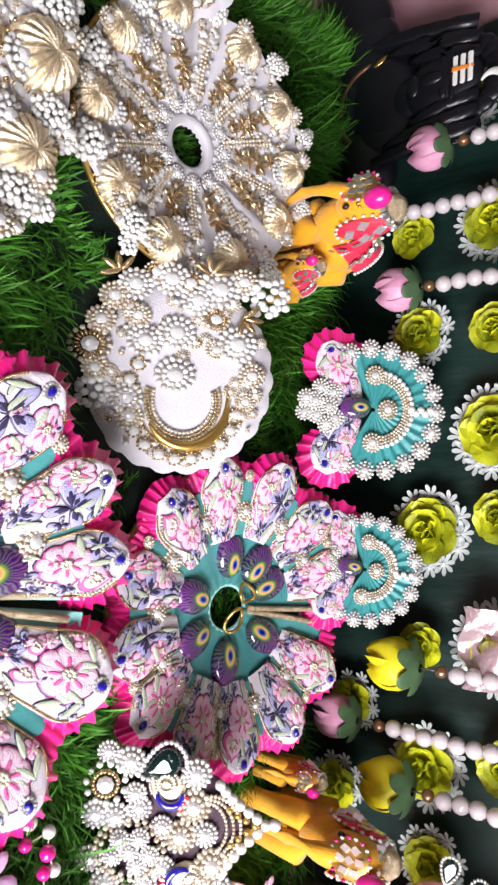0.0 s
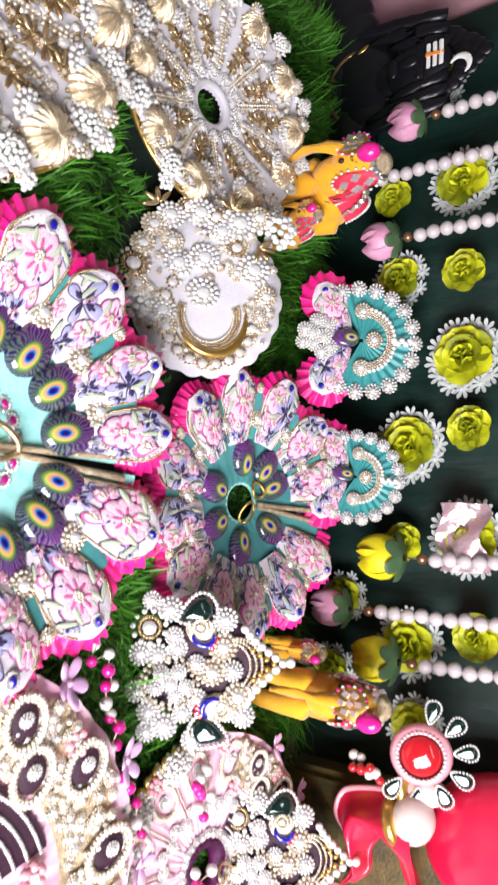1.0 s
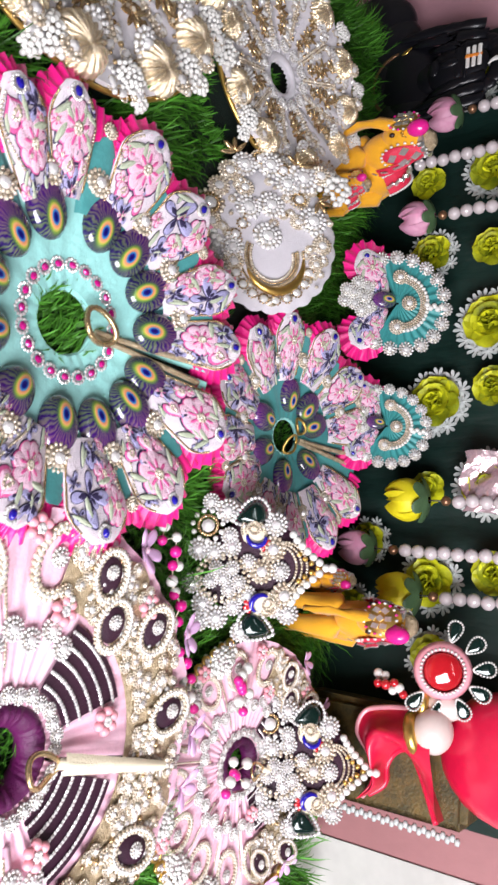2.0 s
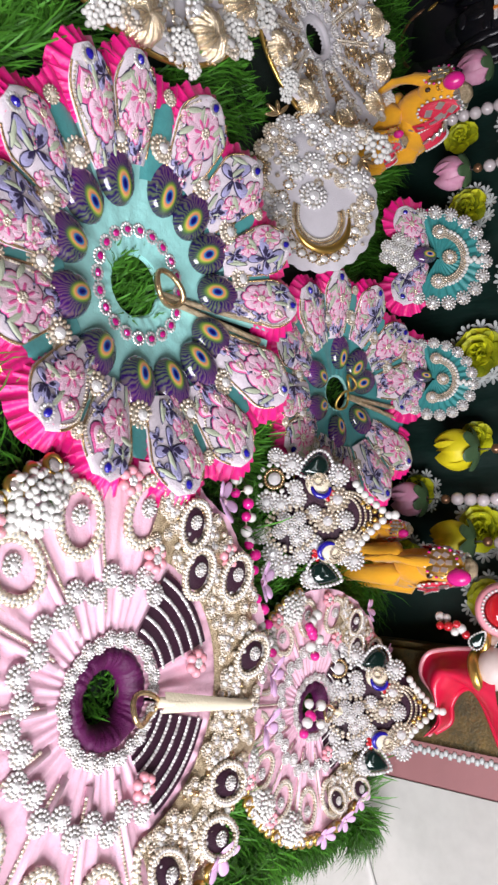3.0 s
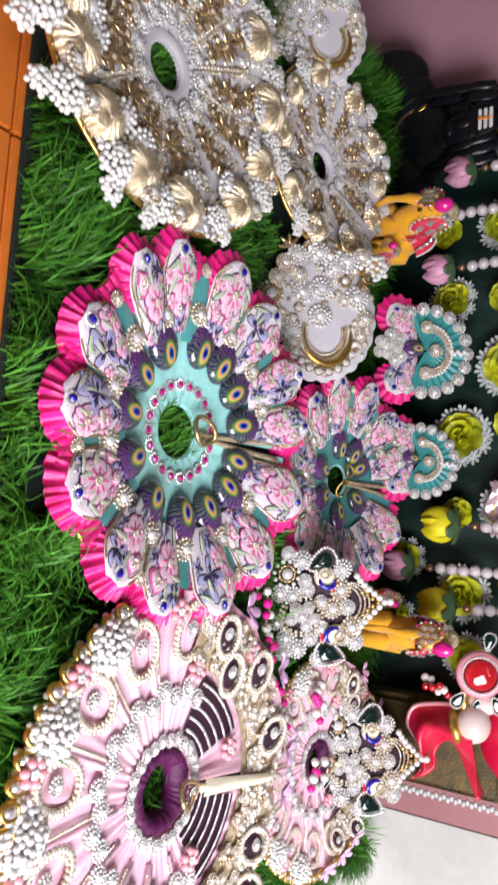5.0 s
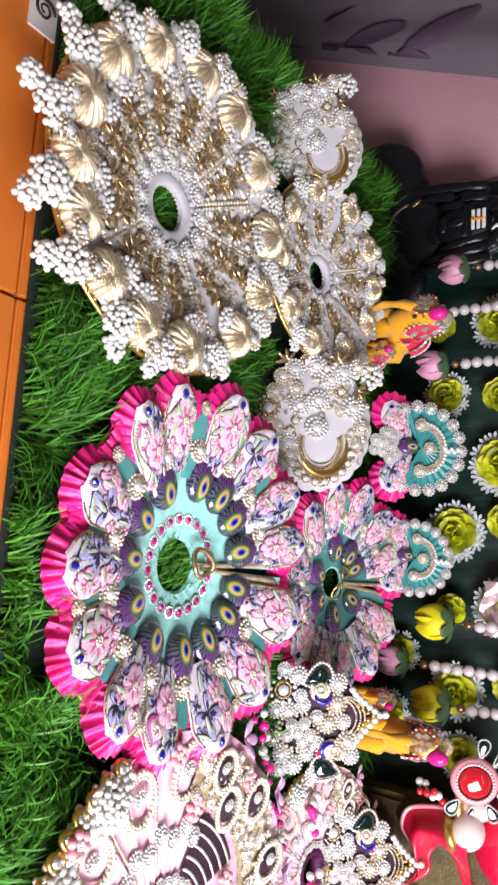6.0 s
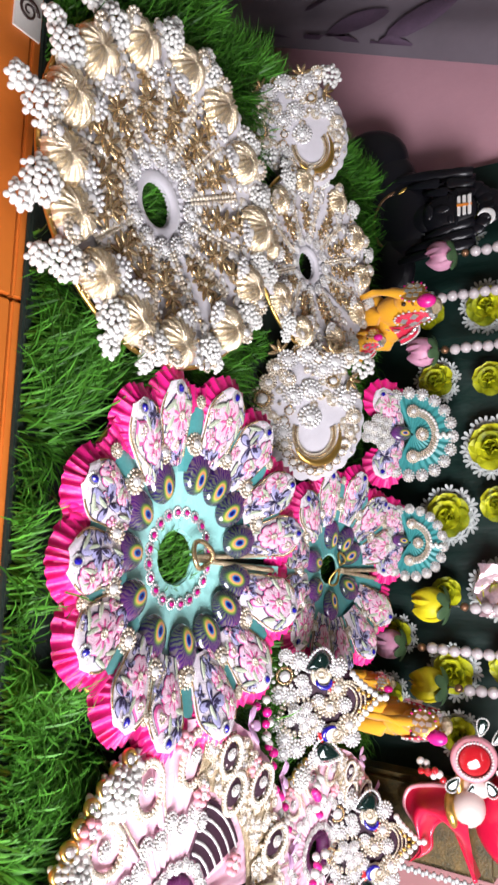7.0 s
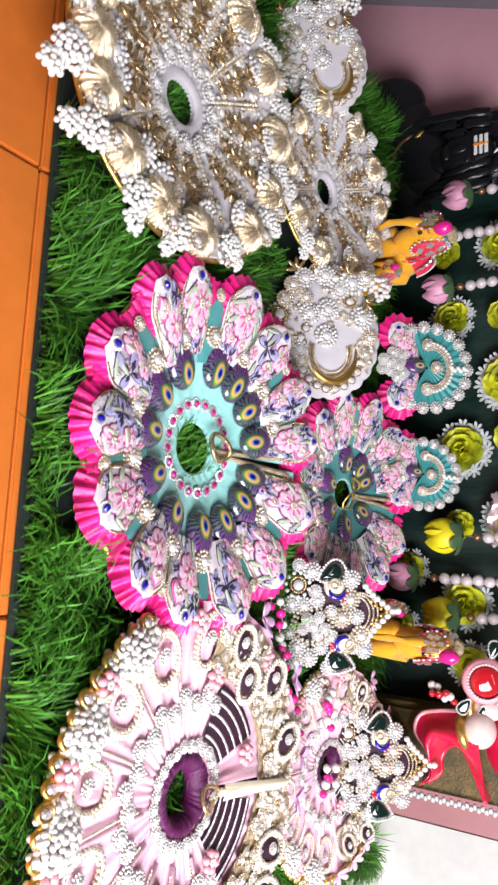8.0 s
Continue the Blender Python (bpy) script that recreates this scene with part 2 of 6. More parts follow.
class Acc:
    """Gathers many small shapes into one mesh."""

    def __init__(self):
        self.v, self.f, self.m, self.sm, self.n, self.mats, self.uv = [], [], [], [], 0, [], None

    def slot(self, key):
        if key not in self.mats:
            self.mats.append(key)
        return self.mats.index(key)

    def add(self, shape, key, t=None, smooth=True):
        v, faces = shape[:2]
        smooth = smooth and len(shape) == 2
        v = np.asarray(v, float)
        if t is not None:
            v = v @ t[:3, :3].T + t[:3, 3]
        i = self.slot(key)
        self.v.append(v)
        for q in faces:
            self.f.append(np.asarray(q) + self.n)
        self.m += [i] * len(faces)
        self.sm += [smooth] * len(faces)
        self.n += len(v)
        return self

    def mesh(self, name):
        me = bpy.data.meshes.new(name)
        me.from_pydata(np.concatenate(self.v).tolist(), [], [q.tolist() for q in self.f])
        for k in self.mats:
            me.materials.append(M[k])
        me.polygons.foreach_set("material_index", self.m)
        me.polygons.foreach_set("use_smooth", self.sm)
        me.update()
        return me


def part(name, acc, parent=None, label="", at=None):
    """Links what was gathered as one mesh object under a thing or a part."""
    ob = new(name, acc.mesh(name))
    if at is not None:
        ob.matrix_basis = at
    if parent is not None:
        ob.parent = parent
    return tagged(ob, label)


def thing(name, m, label, category, group="", kind=""):
    ob = new(name)
    ob.empty_display_size = 0.02
    ob.matrix_basis = m
    return tagged(ob, label, category, group, kind)


def from_bm(bm):
    v = np.array([x.co[:] for x in bm.verts])
    bm.verts.index_update()
    f = [[x.index for x in q.verts] for q in bm.faces]
    bm.free()
    return v, f


def ico(sub):
    bm = bmesh.new()
    bmesh.ops.create_icosphere(bm, subdivisions=sub, radius=1)
    return from_bm(bm)


def ball(seg=16, rings=10):
    bm = bmesh.new()
    bmesh.ops.create_uvsphere(bm, u_segments=seg, v_segments=rings, radius=1)
    return from_bm(bm)


def box(x0, x1, y0, y1, z0, z1, bevel=0.0):
    bm = bmesh.new()
    bmesh.ops.create_cube(bm, size=1)
    for v in bm.verts:
        v.co = ((x0 + x1) / 2 + v.co.x * (x1 - x0), (y0 + y1) / 2 + v.co.y * (y1 - y0), (z0 + z1) / 2 + v.co.z * (z1 - z0))
    if bevel:
        bmesh.ops.bevel(bm, geom=list(bm.edges), offset=bevel, segments=2, affect="EDGES")
    return (*from_bm(bm), "flat")


def grid(fn, nu, nv, wrap_u=False, wrap_v=False):
    """A sheet: fn(u, v) with u, v from 0 to 1."""
    us = [i / nu for i in range(nu if wrap_u else nu + 1)]
    vs = [j / nv for j in range(nv if wrap_v else nv + 1)]
    pts = [fn(u, v) for u in us for v in vs]
    w = len(vs)
    f = []
    for i in range(nu):
        for j in range(nv):
            a, b2 = i, (i + 1) % len(us)
            c, d = j, (j + 1) % w
            f.append((a * w + c, b2 * w + c, b2 * w + d, a * w + d))
    return np.array(pts, float), f


def tube(points, radius, seg=8, taper=None, closed=False):
    """A round bar along points."""
    p = [Vector(q) for q in points]
    n = len(p)
    vs, up = [], Vector((0.13, 0.21, 0.97))
    for i in range(n):
        a = p[i - 1] if (closed or i) else p[i]
        b = p[(i + 1) % n] if (closed or i < n - 1) else p[i]
        d = (b - a).normalized()
        s = d.cross(up)
        if s.length < 1e-4:
            s = d.cross(Vector((1, 0, 0)))
        s.normalize()
        u = s.cross(d)
        r = radius * (taper[i] if taper else 1)
        for k in range(seg):
            t = 2 * math.pi * k / seg
            vs.append(p[i] + s * (r * math.cos(t)) + u * (r * math.sin(t)))
    f = []
    for i in range(n if closed else n - 1):
        for k in range(seg):
            f.append((i * seg + k, i * seg + (k + 1) % seg, ((i + 1) % n) * seg + (k + 1) % seg, ((i + 1) % n) * seg + k))
    if not closed:
        f.append(tuple(range(seg))[::-1])
        f.append(tuple((n - 1) * seg + k for k in range(seg)))
    return np.array([q[:] for q in vs]), f


def lathe(profile, seg=20):
    """profile: (radius, height) rows, turned round z."""
    k = len(profile)
    return grid(lambda u, v: (profile[round(v * (k - 1))][0] * math.cos(2 * math.pi * u), profile[round(v * (k - 1))][0] * math.sin(2 * math.pi * u), profile[round(v * (k - 1))][1]), seg, k - 1, wrap_u=True)


def gem_shape(seg=8):
    """A cut stone: table, crown and girdle, base at z = 0."""
    v = [(0.0, 0.0, 0.62)]
    for r, z, o in ((0.5, 0.58, 0), (0.92, 0.28, 0.5), (1.0, 0.0, 0)):
        for k in range(seg):
            t = 2 * math.pi * (k + o) / seg
            v.append((r * math.cos(t), r * math.sin(t), z))
    f = [(0, 1 + k, 1 + (k + 1) % seg) for k in range(seg)]
    for ring in range(2):
        a, b = 1 + ring * seg, 1 + (ring + 1) * seg
        for k in range(seg):
            k2 = (k + 1) % seg
            if ring == 0:
                f += [(a + k, b + k, a + k2), (a + k2, b + k, b + k2)]
            else:
                f += [(a + k, b + k2, a + k2), (a + k, b + k, b + k2)]
    return np.array(v), f


BEAD, BEAD2, FINE, PEARL = ico(1), ico(2), ball(20, 14), ball(10, 7)
GEM, GEM6 = gem_shape(8), gem_shape(6)


def blob(outline, thick=0.35, rings=3):
    """A padded flat shape with rounded edge from a closed outline of (x, y), z from 0 up."""
    o = np.array(outline, float)
    c = o.mean(0)
    n = len(o)
    v, f = [], []
    for i in range(rings + 1):
        s = 1 - (i / rings) ** 1.6 * 0.55 if i < rings else 0.35
        z = thick * math.sin(min(1, i / rings * 1.05) * math.pi / 2)
        for p in o:
            q = c + (p - c) * s
            v.append((q[0], q[1], z))
    for i in range(rings):
        for k in range(n):
            f.append((i * n + k, i * n + (k + 1) % n, (i + 1) * n + (k + 1) % n, (i + 1) * n + k))
    v.append((c[0], c[1], thick * 1.02))
    for k in range(n):
        f.append((rings * n + k, rings * n + (k + 1) % n, len(v) - 1))
    return np.array(v), f


def petal_outline(length=1.0, width=0.5, n=14, point=0.0):
    pts = []
    for k in range(n):
        t = 2 * math.pi * k / n
        x = 0.5 * length * (1 - math.cos(t))
        y = 0.5 * width * math.sin(t) * (1 - 0.45 * math.cos(t)) * (1 - point * x / length)
        pts.append((x, y))
    return pts


PETAL = blob(petal_outline(), 0.09)
WIDE = blob(petal_outline(1, 0.72), 0.08)
NARROW = blob(petal_outline(1, 0.26), 0.08)
LEAFSHAPE = blob(petal_outline(1, 0.42, 12, 0.6), 0.14)
HEART = blob([(0.5 * (16 * math.sin(t) ** 3) / 16, 0.5 * (13 * math.cos(t) - 5 * math.cos(2 * t) - 2 * math.cos(3 * t) - math.cos(4 * t)) / 16) for t in [2 * math.pi * k / 22 for k in range(22)]], 0.09)
DROP = blob([(0.5 * math.sin(t) * (1 - 0.55 * math.cos(t)) * 0.8, -0.55 * math.cos(t) + 0.05) for t in [2 * math.pi * k / 20 for k in range(20)]], 0.22, 4)


def rosette(acc, t, r, key="stone", rim="stone", petals=9):
    """A jewelled flower: a domed stone in two rings of small beads on a thin setting."""
    acc.add(GEM, key, t @ tf((0, 0, r * 0.24), s=(r * 0.42, r * 0.42, r * 0.5)), False)
    for k in range(petals):
        a = 2 * math.pi * (k + 0.3) / petals
        acc.add(BEAD, rim, t @ tf((r * 0.52 * math.cos(a), r * 0.52 * math.sin(a), r * 0.24), math.degrees(a), (r * 0.17, r * 0.17, r * 0.17)))
    outer = petals + 5
    for k in range(outer):
        a = 2 * math.pi * k / outer
        acc.add(BEAD, rim, t @ tf((r * 0.84 * math.cos(a), r * 0.84 * math.sin(a), r * 0.08), math.degrees(a), (r * 0.20, r * 0.165, r * 0.2)))
    acc.add(lathe([(r * 0.9, -r * 0.06), (r * 0.9, r * 0.06), (r * 0.3, r * 0.18), (0, r * 0.18)], 12), "silver", t)


def bead_flower(acc, t, r, key="pinkbead"):
    for k in range(6):
        a = math.pi * k / 3
        acc.add(BEAD2, key, t @ tf((r * 0.66 * math.cos(a), r * 0.66 * math.sin(a), r * 0.25), s=r * 0.36))
    for k in range(5):
        a = 2 * math.pi * k / 5
        acc.add(GEM6, "stone", t @ tf((r * 0.2 * math.cos(a), r * 0.2 * math.sin(a), r * 0.45), s=r * 0.2), False)


def pearl_heap(acc, t, r, n=34, key="pearl", size=0.19):
    """A heap of pearls sewn into a knot."""
    g = math.pi * (3 - math.sqrt(5))
    for k in range(n):
        z = 1 - (k + 0.5) / n
        q = math.sqrt(1 - z * z)
        w = 1 + 0.13 * math.sin(k * 12.9)
        acc.add(PEARL, key, t @ tf((r * 0.86 * q * math.cos(g * k) * w, r * 0.86 * q * math.sin(g * k) * w, r * 0.55 * z), s=r * size * (0.9 + 0.2 * ((k * 7) % 5) / 5)))


def chain(acc, points, size, key="stone", step=None, shape=None, flat=True):
    """Small stones in a row along points."""
    p = [Vector(q) for q in points]
    step = step or size * 1.75
    left = 0.0
    for a, b in zip(p, p[1:]):
        d = (b - a).length
        while left <= d:
            c = a.lerp(b, left / d if d else 0)
            acc.add(shape or GEM6, key, tf(c, s=size, rz=(c.x * 9e4) % 360), not flat)
            left += step
        left -= d


def oval_points(cx, cy, z, a, b, rot, n=40, start=0.0, end=360.0, shrink=0.0):
    out = []
    for k in range(n + 1):
        f = k / n
        t = radians(start + (end - start) * f)
        s = 1 - shrink * f
        x, y = a * s * math.cos(t), b * s * math.sin(t)
        c, d = math.cos(radians(rot)), math.sin(radians(rot))
        out.append((cx + x * c - y * d, cy + x * d + y * c, z))
    return out


def gold_leaves(acc, t, r, n=5, key="gold", spread=150):
    for k in range(n):
        a = -spread / 2 + spread * k / (n - 1)
        acc.add(LEAFSHAPE, key, t @ tf((0, 0, r * 0.06), a, (r * 0.9, r * 0.98, r * 0.9), ry=-9))

# ---- the room ----
D = pose(0, 0, 0, 0, 0, -8)  # the display stands turned by eight degrees


def structure(name, acc, label, at=None):
    return tagged(part(name, acc, None, label, at), label, name.split("_")[0], "", "structure")


structure("floor", Acc().add(box(-2.0, 1.9, -2.4, 1.0, -0.50, -0.42), "marble"), "pale grey marble floor")
wl = Acc()
wl.add(box(-2.0, 0.337, 0.500, 0.58, -0.42, 2.0), "pinkwall")
wall_north = structure("wall_north", wl, "pink painted wall behind the display", D)
structure("trim", Acc().add(box(0.337, 0.388, 0.486, 0.57, -0.42, 2.0, 0.002), "mauve"), "mauve painted edge of the pink wall", D)
# marble slabs with an open crack between two of them


def crack_z(x):
    return -0.021 + 0.50 * (x - 0.435) + 0.004 * math.sin(x * 60) + 0.0025 * math.sin(x * 170 + 1)


for s in range(2):
    sl = Acc()

    def slab(u, v, s=s):
        x = 0.388 + u * 1.3
        zc = crack_z(min(x, 0.75))
        z = (zc + 0.0005 + (2.0 - zc) * v * v) if s else (zc - 0.0005 - (0.42 + zc) * v * v)
        y = 0.486 + (0.0025 if v == 0 else 0) + 0.0012 * noise.noise((x * 6, z * 6, 0))
        return (x, y, z)

    sl.add(grid(slab, 90, 14), "marble")
    structure("wall_marble" if s else "wall_marble_low", sl, "pale grey marble slab beside the pink wall", D)
structure("wall_marble_back", Acc().add(box(0.388, 1.75, 0.494, 0.57, -0.42, 2.0), "crack"), "grimy grey bed behind marble slabs", D)
structure("wall_west", Acc().add(box(-1.62, -1.55, -2.2, 0.9, -0.42, 2.0), "plaster"), "cream plaster side wall")
structure("wall_south", Acc().add(box(-1.62, 1.85, -2.28, -2.2, -0.42, 2.0), "plaster"), "cream plaster wall")
# Unseen wall; its opening is assumed on the bright side.
we = Acc()
we.add(box(1.10, 1.17, -2.2, -1.05, -0.42, 2.0), "plaster")
we.add(box(1.10, 1.17, 0.02, 0.9, -0.42, 2.0), "plaster")
we.add(box(1.10, 1.17, -1.05, 0.02, 1.3, 2.0), "plaster")
structure("wall_east", we, "cream plaster wall with an open doorway")
structure("ceiling", Acc().add(box(-1.62, 1.85, -2.28, 0.9, 2.0, 2.06), "plaster"), "cream plaster ceiling")
# Glowing bodies for the invented ceiling fill, out of view.
tl = thing("tube_light", pose(-0.1, -1.05, 1.93), "unseen lit white tube added on the ceiling for fill", "lamp")
part("tube", Acc().add(tube([(-0.55, 0, 0), (0.55, 0, 0)], 0.014, 12), "lamp"), tl)
part("fitting", Acc().add(box(-0.6, 0.6, -0.025, 0.025, 0.02, 0.07, 0.004), "whitepaint"), tl)
bl = thing("ceiling_bulb", pose(0.6, -0.85, 1.92), "small unseen lit white bulb added on the ceiling for fill", "lamp")
part("globe", Acc().add(FINE, "lamp", tf(s=0.035)), bl)
part("holder", Acc().add(lathe([(0.02, 0.02), (0.024, 0.05), (0.03, 0.08), (0, 0.08)]), "whitepaint"), bl)

# low stand in orange tile, with painted bands and motifs
stand = thing("low_stand", D @ pose(0, 0, 0.006), "low stand with an orange tiled top and painted white border", "stand")
for i in range(4):
    for j in range(3):
        x0, y0 = -0.62 + i * 0.2595, -0.95 + j * 0.46
        if x0 + 0.262 > 0.44 or (i == 0 and j == 2):
            continue
        part("tile", Acc().add(box(x0, x0 + 0.2580, y0, min(0.43, y0 + 0.4585), -0.03, -0.012, 0.0012), "orange"), stand)
part("base", Acc().add(box(-0.358, 0.417, -0.90, 0.43, -0.42, -0.031), "tile_white"), stand, "white painted base")


def scroll(acc, cx, cy, z, r, flip, rot):
    pts = []
    for k in range(26):
        t = k / 25
        a = 3.6 * math.pi * t * flip
        q = r * (1 - 0.8 * t)
        pts.append((q * math.cos(a), q * math.sin(a), 0))
    c, s = math.cos(radians(rot)), math.sin(radians(rot))
    pts = [(cx + x * c - y * s, cy + x * s + y * c, z) for x, y, _ in pts]
    acc.add(tube(pts, r * 0.17, 6, [1 - 0.6 * k / 25 for k in range(26)]), "ink")


bd = Acc()
bd.add(box(-0.60, -0.262, -0.046, -0.026, -0.0118, -0.0105), "tile_white")
for k in range(12):
    scroll(bd, -0.585 + k * 0.028, -0.036, -0.0104, 0.0075, 1 if k % 2 else -1, 90 * (k % 2))
part("painted_border", bd, stand, "white band with dark scrolls")
bd = Acc()
bd.add(box(-0.16, 0.16, 0, 0.022, -0.0118, -0.0105), "tile_white", tf((-0.325, -0.15, 0), -47))
for k in range(10):
    p = tf((-0.325, -0.15, 0), -47) @ np.array([-0.14 + k * 0.03, 0.011, -0.0104, 1])
    scroll(bd, p[0], p[1], p[2], 0.0075, 1 if k % 2 else -1, 90 * (k % 2))
part("painted_border", bd, stand, "white band with dark scrolls")
for px, py, r in ((0.034, -0.056, 0.010), (-0.075, -0.098, 0.014)):
    part("painted_motif", Acc().add(blob([(px + r * math.cos(k * math.pi / 2), py + r * 1.2 * math.sin(k * math.pi / 2)) for k in range(4)], 0.0012, 2), "redpaint", tf((0, 0, -0.012))), stand, "dark red painted diamond")

# ---- artificial grass on a dark backing ----
X0, X1, Y0, Y1 = -0.368, 0.418, -0.026, 0.452
bm_acc = Acc().add(box(X0, X1, Y0, Y1, -0.0056, 0.0, 0.0015), "backing")
grass_mat = part("grass_mat", bm_acc, None, "", D)
tagged(grass_mat, "dark backing sheet of the artificial grass on the stand", "mat")
DISHES = [(0.061, 0.107, 0.129), (-0.183, 0.096, 0.108), (0.291, 0.074, 0.125), (0.106, 0.338, 0.106), (-0.180, 0.303, 0.092), (0.352, 0.288, 0.086), (-0.040, 0.272, 0.060)]


def blades(count):
    rx = RNG.random(count) * (X1 - X0) + X0
    ry = RNG.random(count) * (Y1 - Y0) + Y0
    # extra blades along the rims
    k = count // 9
    rx[:k] = X1 - 0.012 * RNG.random(k)
    rx[k:2 * k] = np.where(RNG.random(k) < 0.5, X0 + 0.012 * RNG.random(k), rx[k:2 * k])
    keep = np.ones(count, bool)
    dm = np.array(D)
    wx = dm[0, 0] * rx + dm[0, 1] * ry
    wy = dm[1, 0] * rx + dm[1, 1] * ry
    for cx, cy, r in DISHES:
        d = np.hypot(wx - cx, wy - cy)
        keep &= ~((d < r) & (d > (0.024 if r > 0.07 else 0)))
    rx, ry, wx, wy = rx[keep], ry[keep], wx[keep], wy[keep]
    m = len(rx)
    hole = np.zeros(m, bool)
    for cx, cy, r in DISHES:
        hole |= np.hypot(wx - cx, wy - cy) < r
    tuft = np.array([noise.noise((x * 26, y * 26, 3)) for x, y in zip(rx, ry)])
    swirl = np.array([noise.noise((x * 9, y * 9, 9)) for x, y in zip(rx, ry)])
    ang = swirl * 7 + RNG.normal(0, 0.85, m) + tuft * 2
    ln = np.clip(RNG.normal(0.029, 0.008, m) * (1 + 0.35 * tuft), 0.012, 0.048)
    for cx, cy, r in DISHES[3:]:
        ln[np.hypot(wx - cx, wy - cy) < r + 0.045] *= 0.62
    lean = np.clip(RNG.normal(0.70, 0.22, m), 0.15, 1.25)
    ln[hole] *= 0.42
    out = rx > X1 - 0.013
    ang[out] = RNG.normal(0, 0.7, out.sum())
    lean[out] += 0.25
    left = rx < X0 + 0.013
    ang[left] = math.pi + RNG.normal(0, 0.7, left.sum())
    front = ry < Y0 + 0.010
    ln[front] *= 0.7
    lean[front] *= 0.6
    wid = 0.00042 + 0.00040 * RNG.random(m)
    dirx, diry = np.cos(ang), np.sin(ang)
    V = np.zeros((m, 7, 3))
    base = np.stack([rx, ry, np.zeros(m)], 1)
    side = np.stack([-diry, dirx, np.zeros(m)], 1) * wid[:, None]
    for i, (f, w) in enumerate(((0, 1.0), (0.4, 0.95), (0.75, 0.7))):
        bend = lean * (0.45 + 0.75 * f)
        pos = base + np.stack([dirx * np.sin(bend), diry * np.sin(bend), np.cos(bend)], 1) * (ln * f)[:, None]
        V[:, 2 * i] = pos - side * w
        V[:, 2 * i + 1] = pos + side * w
    bend = lean * 1.25
    V[:, 6] = base + np.stack([dirx * np.sin(bend), diry * np.sin(bend), np.cos(bend) * 0.95], 1) * ln[:, None]
    V[:, :, 2] = np.maximum(V[:, :, 2], 0.0005)
    idx = np.arange(m)[:, None] * 7
    quads = np.concatenate([idx + [0, 1, 3, 2], idx + [2, 3, 5, 4]])
    tris = idx + [4, 5, 6]
    me = bpy.data.meshes.new("grass")
    me.vertices.add(m * 7)
    me.vertices.foreach_set("co", V.reshape(-1))
    me.loops.add(quads.size + tris.size)
    me.loops.foreach_set("vertex_index", np.concatenate([quads.reshape(-1), tris.reshape(-1)]))
    me.polygons.add(len(quads) + len(tris))
    starts = np.concatenate([np.arange(len(quads)) * 4, quads.size + np.arange(len(tris)) * 3])
    me.polygons.foreach_set("loop_start", starts)
    me.polygons.foreach_set("use_smooth", np.ones(len(starts), bool))
    me.update(calc_edges=True)
    me.validate()
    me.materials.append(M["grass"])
    ob = new("grass", me)
    ob.matrix_basis = D
    return tagged(ob, "long glossy artificial green grass blades, gap shade and bright streaks in their colour", "grass", "", "stuff")


blades(100000)

# ---- dresses ----


def bowl(r, R, low=0.012, high=0.026):
    f = min(1, max(0, r / R))
    return low + (high - low) * f ** 1.3


def petal_map(R, r0, r1, w0, w1, puff, low, high):
    """The surface of a padded petal that lies along x: u along, v across from -1 to 1."""
    def fn(u, v, lift=0.0):
        r = r0 + (r1 - r0) * u
        w = w0 + (w1 - w0) * u ** 0.8
        tip = max(0.0, (u - 0.62) / 0.38)
        w *= 1 - 0.72 * tip ** 1.7
        z = bowl(r, R, low, high) + puff * math.sqrt(max(0, 1 - v * v)) * (0.55 + 0.45 * math.sin(math.pi * min(1, u * 1.15))) + lift
        return (r, v * w, z)
    return fn


def stick(acc, shape, key, fn, u, v, size, rot, lift, su, sv):
    """Lays a padded patch on a petal; size in metres."""
    pts = shape[0]
    c, s = math.cos(radians(rot)), math.sin(radians(rot))
    out = []
    for x, y, z in pts:
        a, b = (x * c - y * s) * size, (x * s + y * c) * size
        uu, vv = u + a / su, v + b / sv
        vv = max(-0.97, min(0.97, vv))
        out.append(fn(max(0, min(0.99, uu)), vv, lift + 0.5 * z * size))
    acc.add((np.array(out), shape[1]), key)


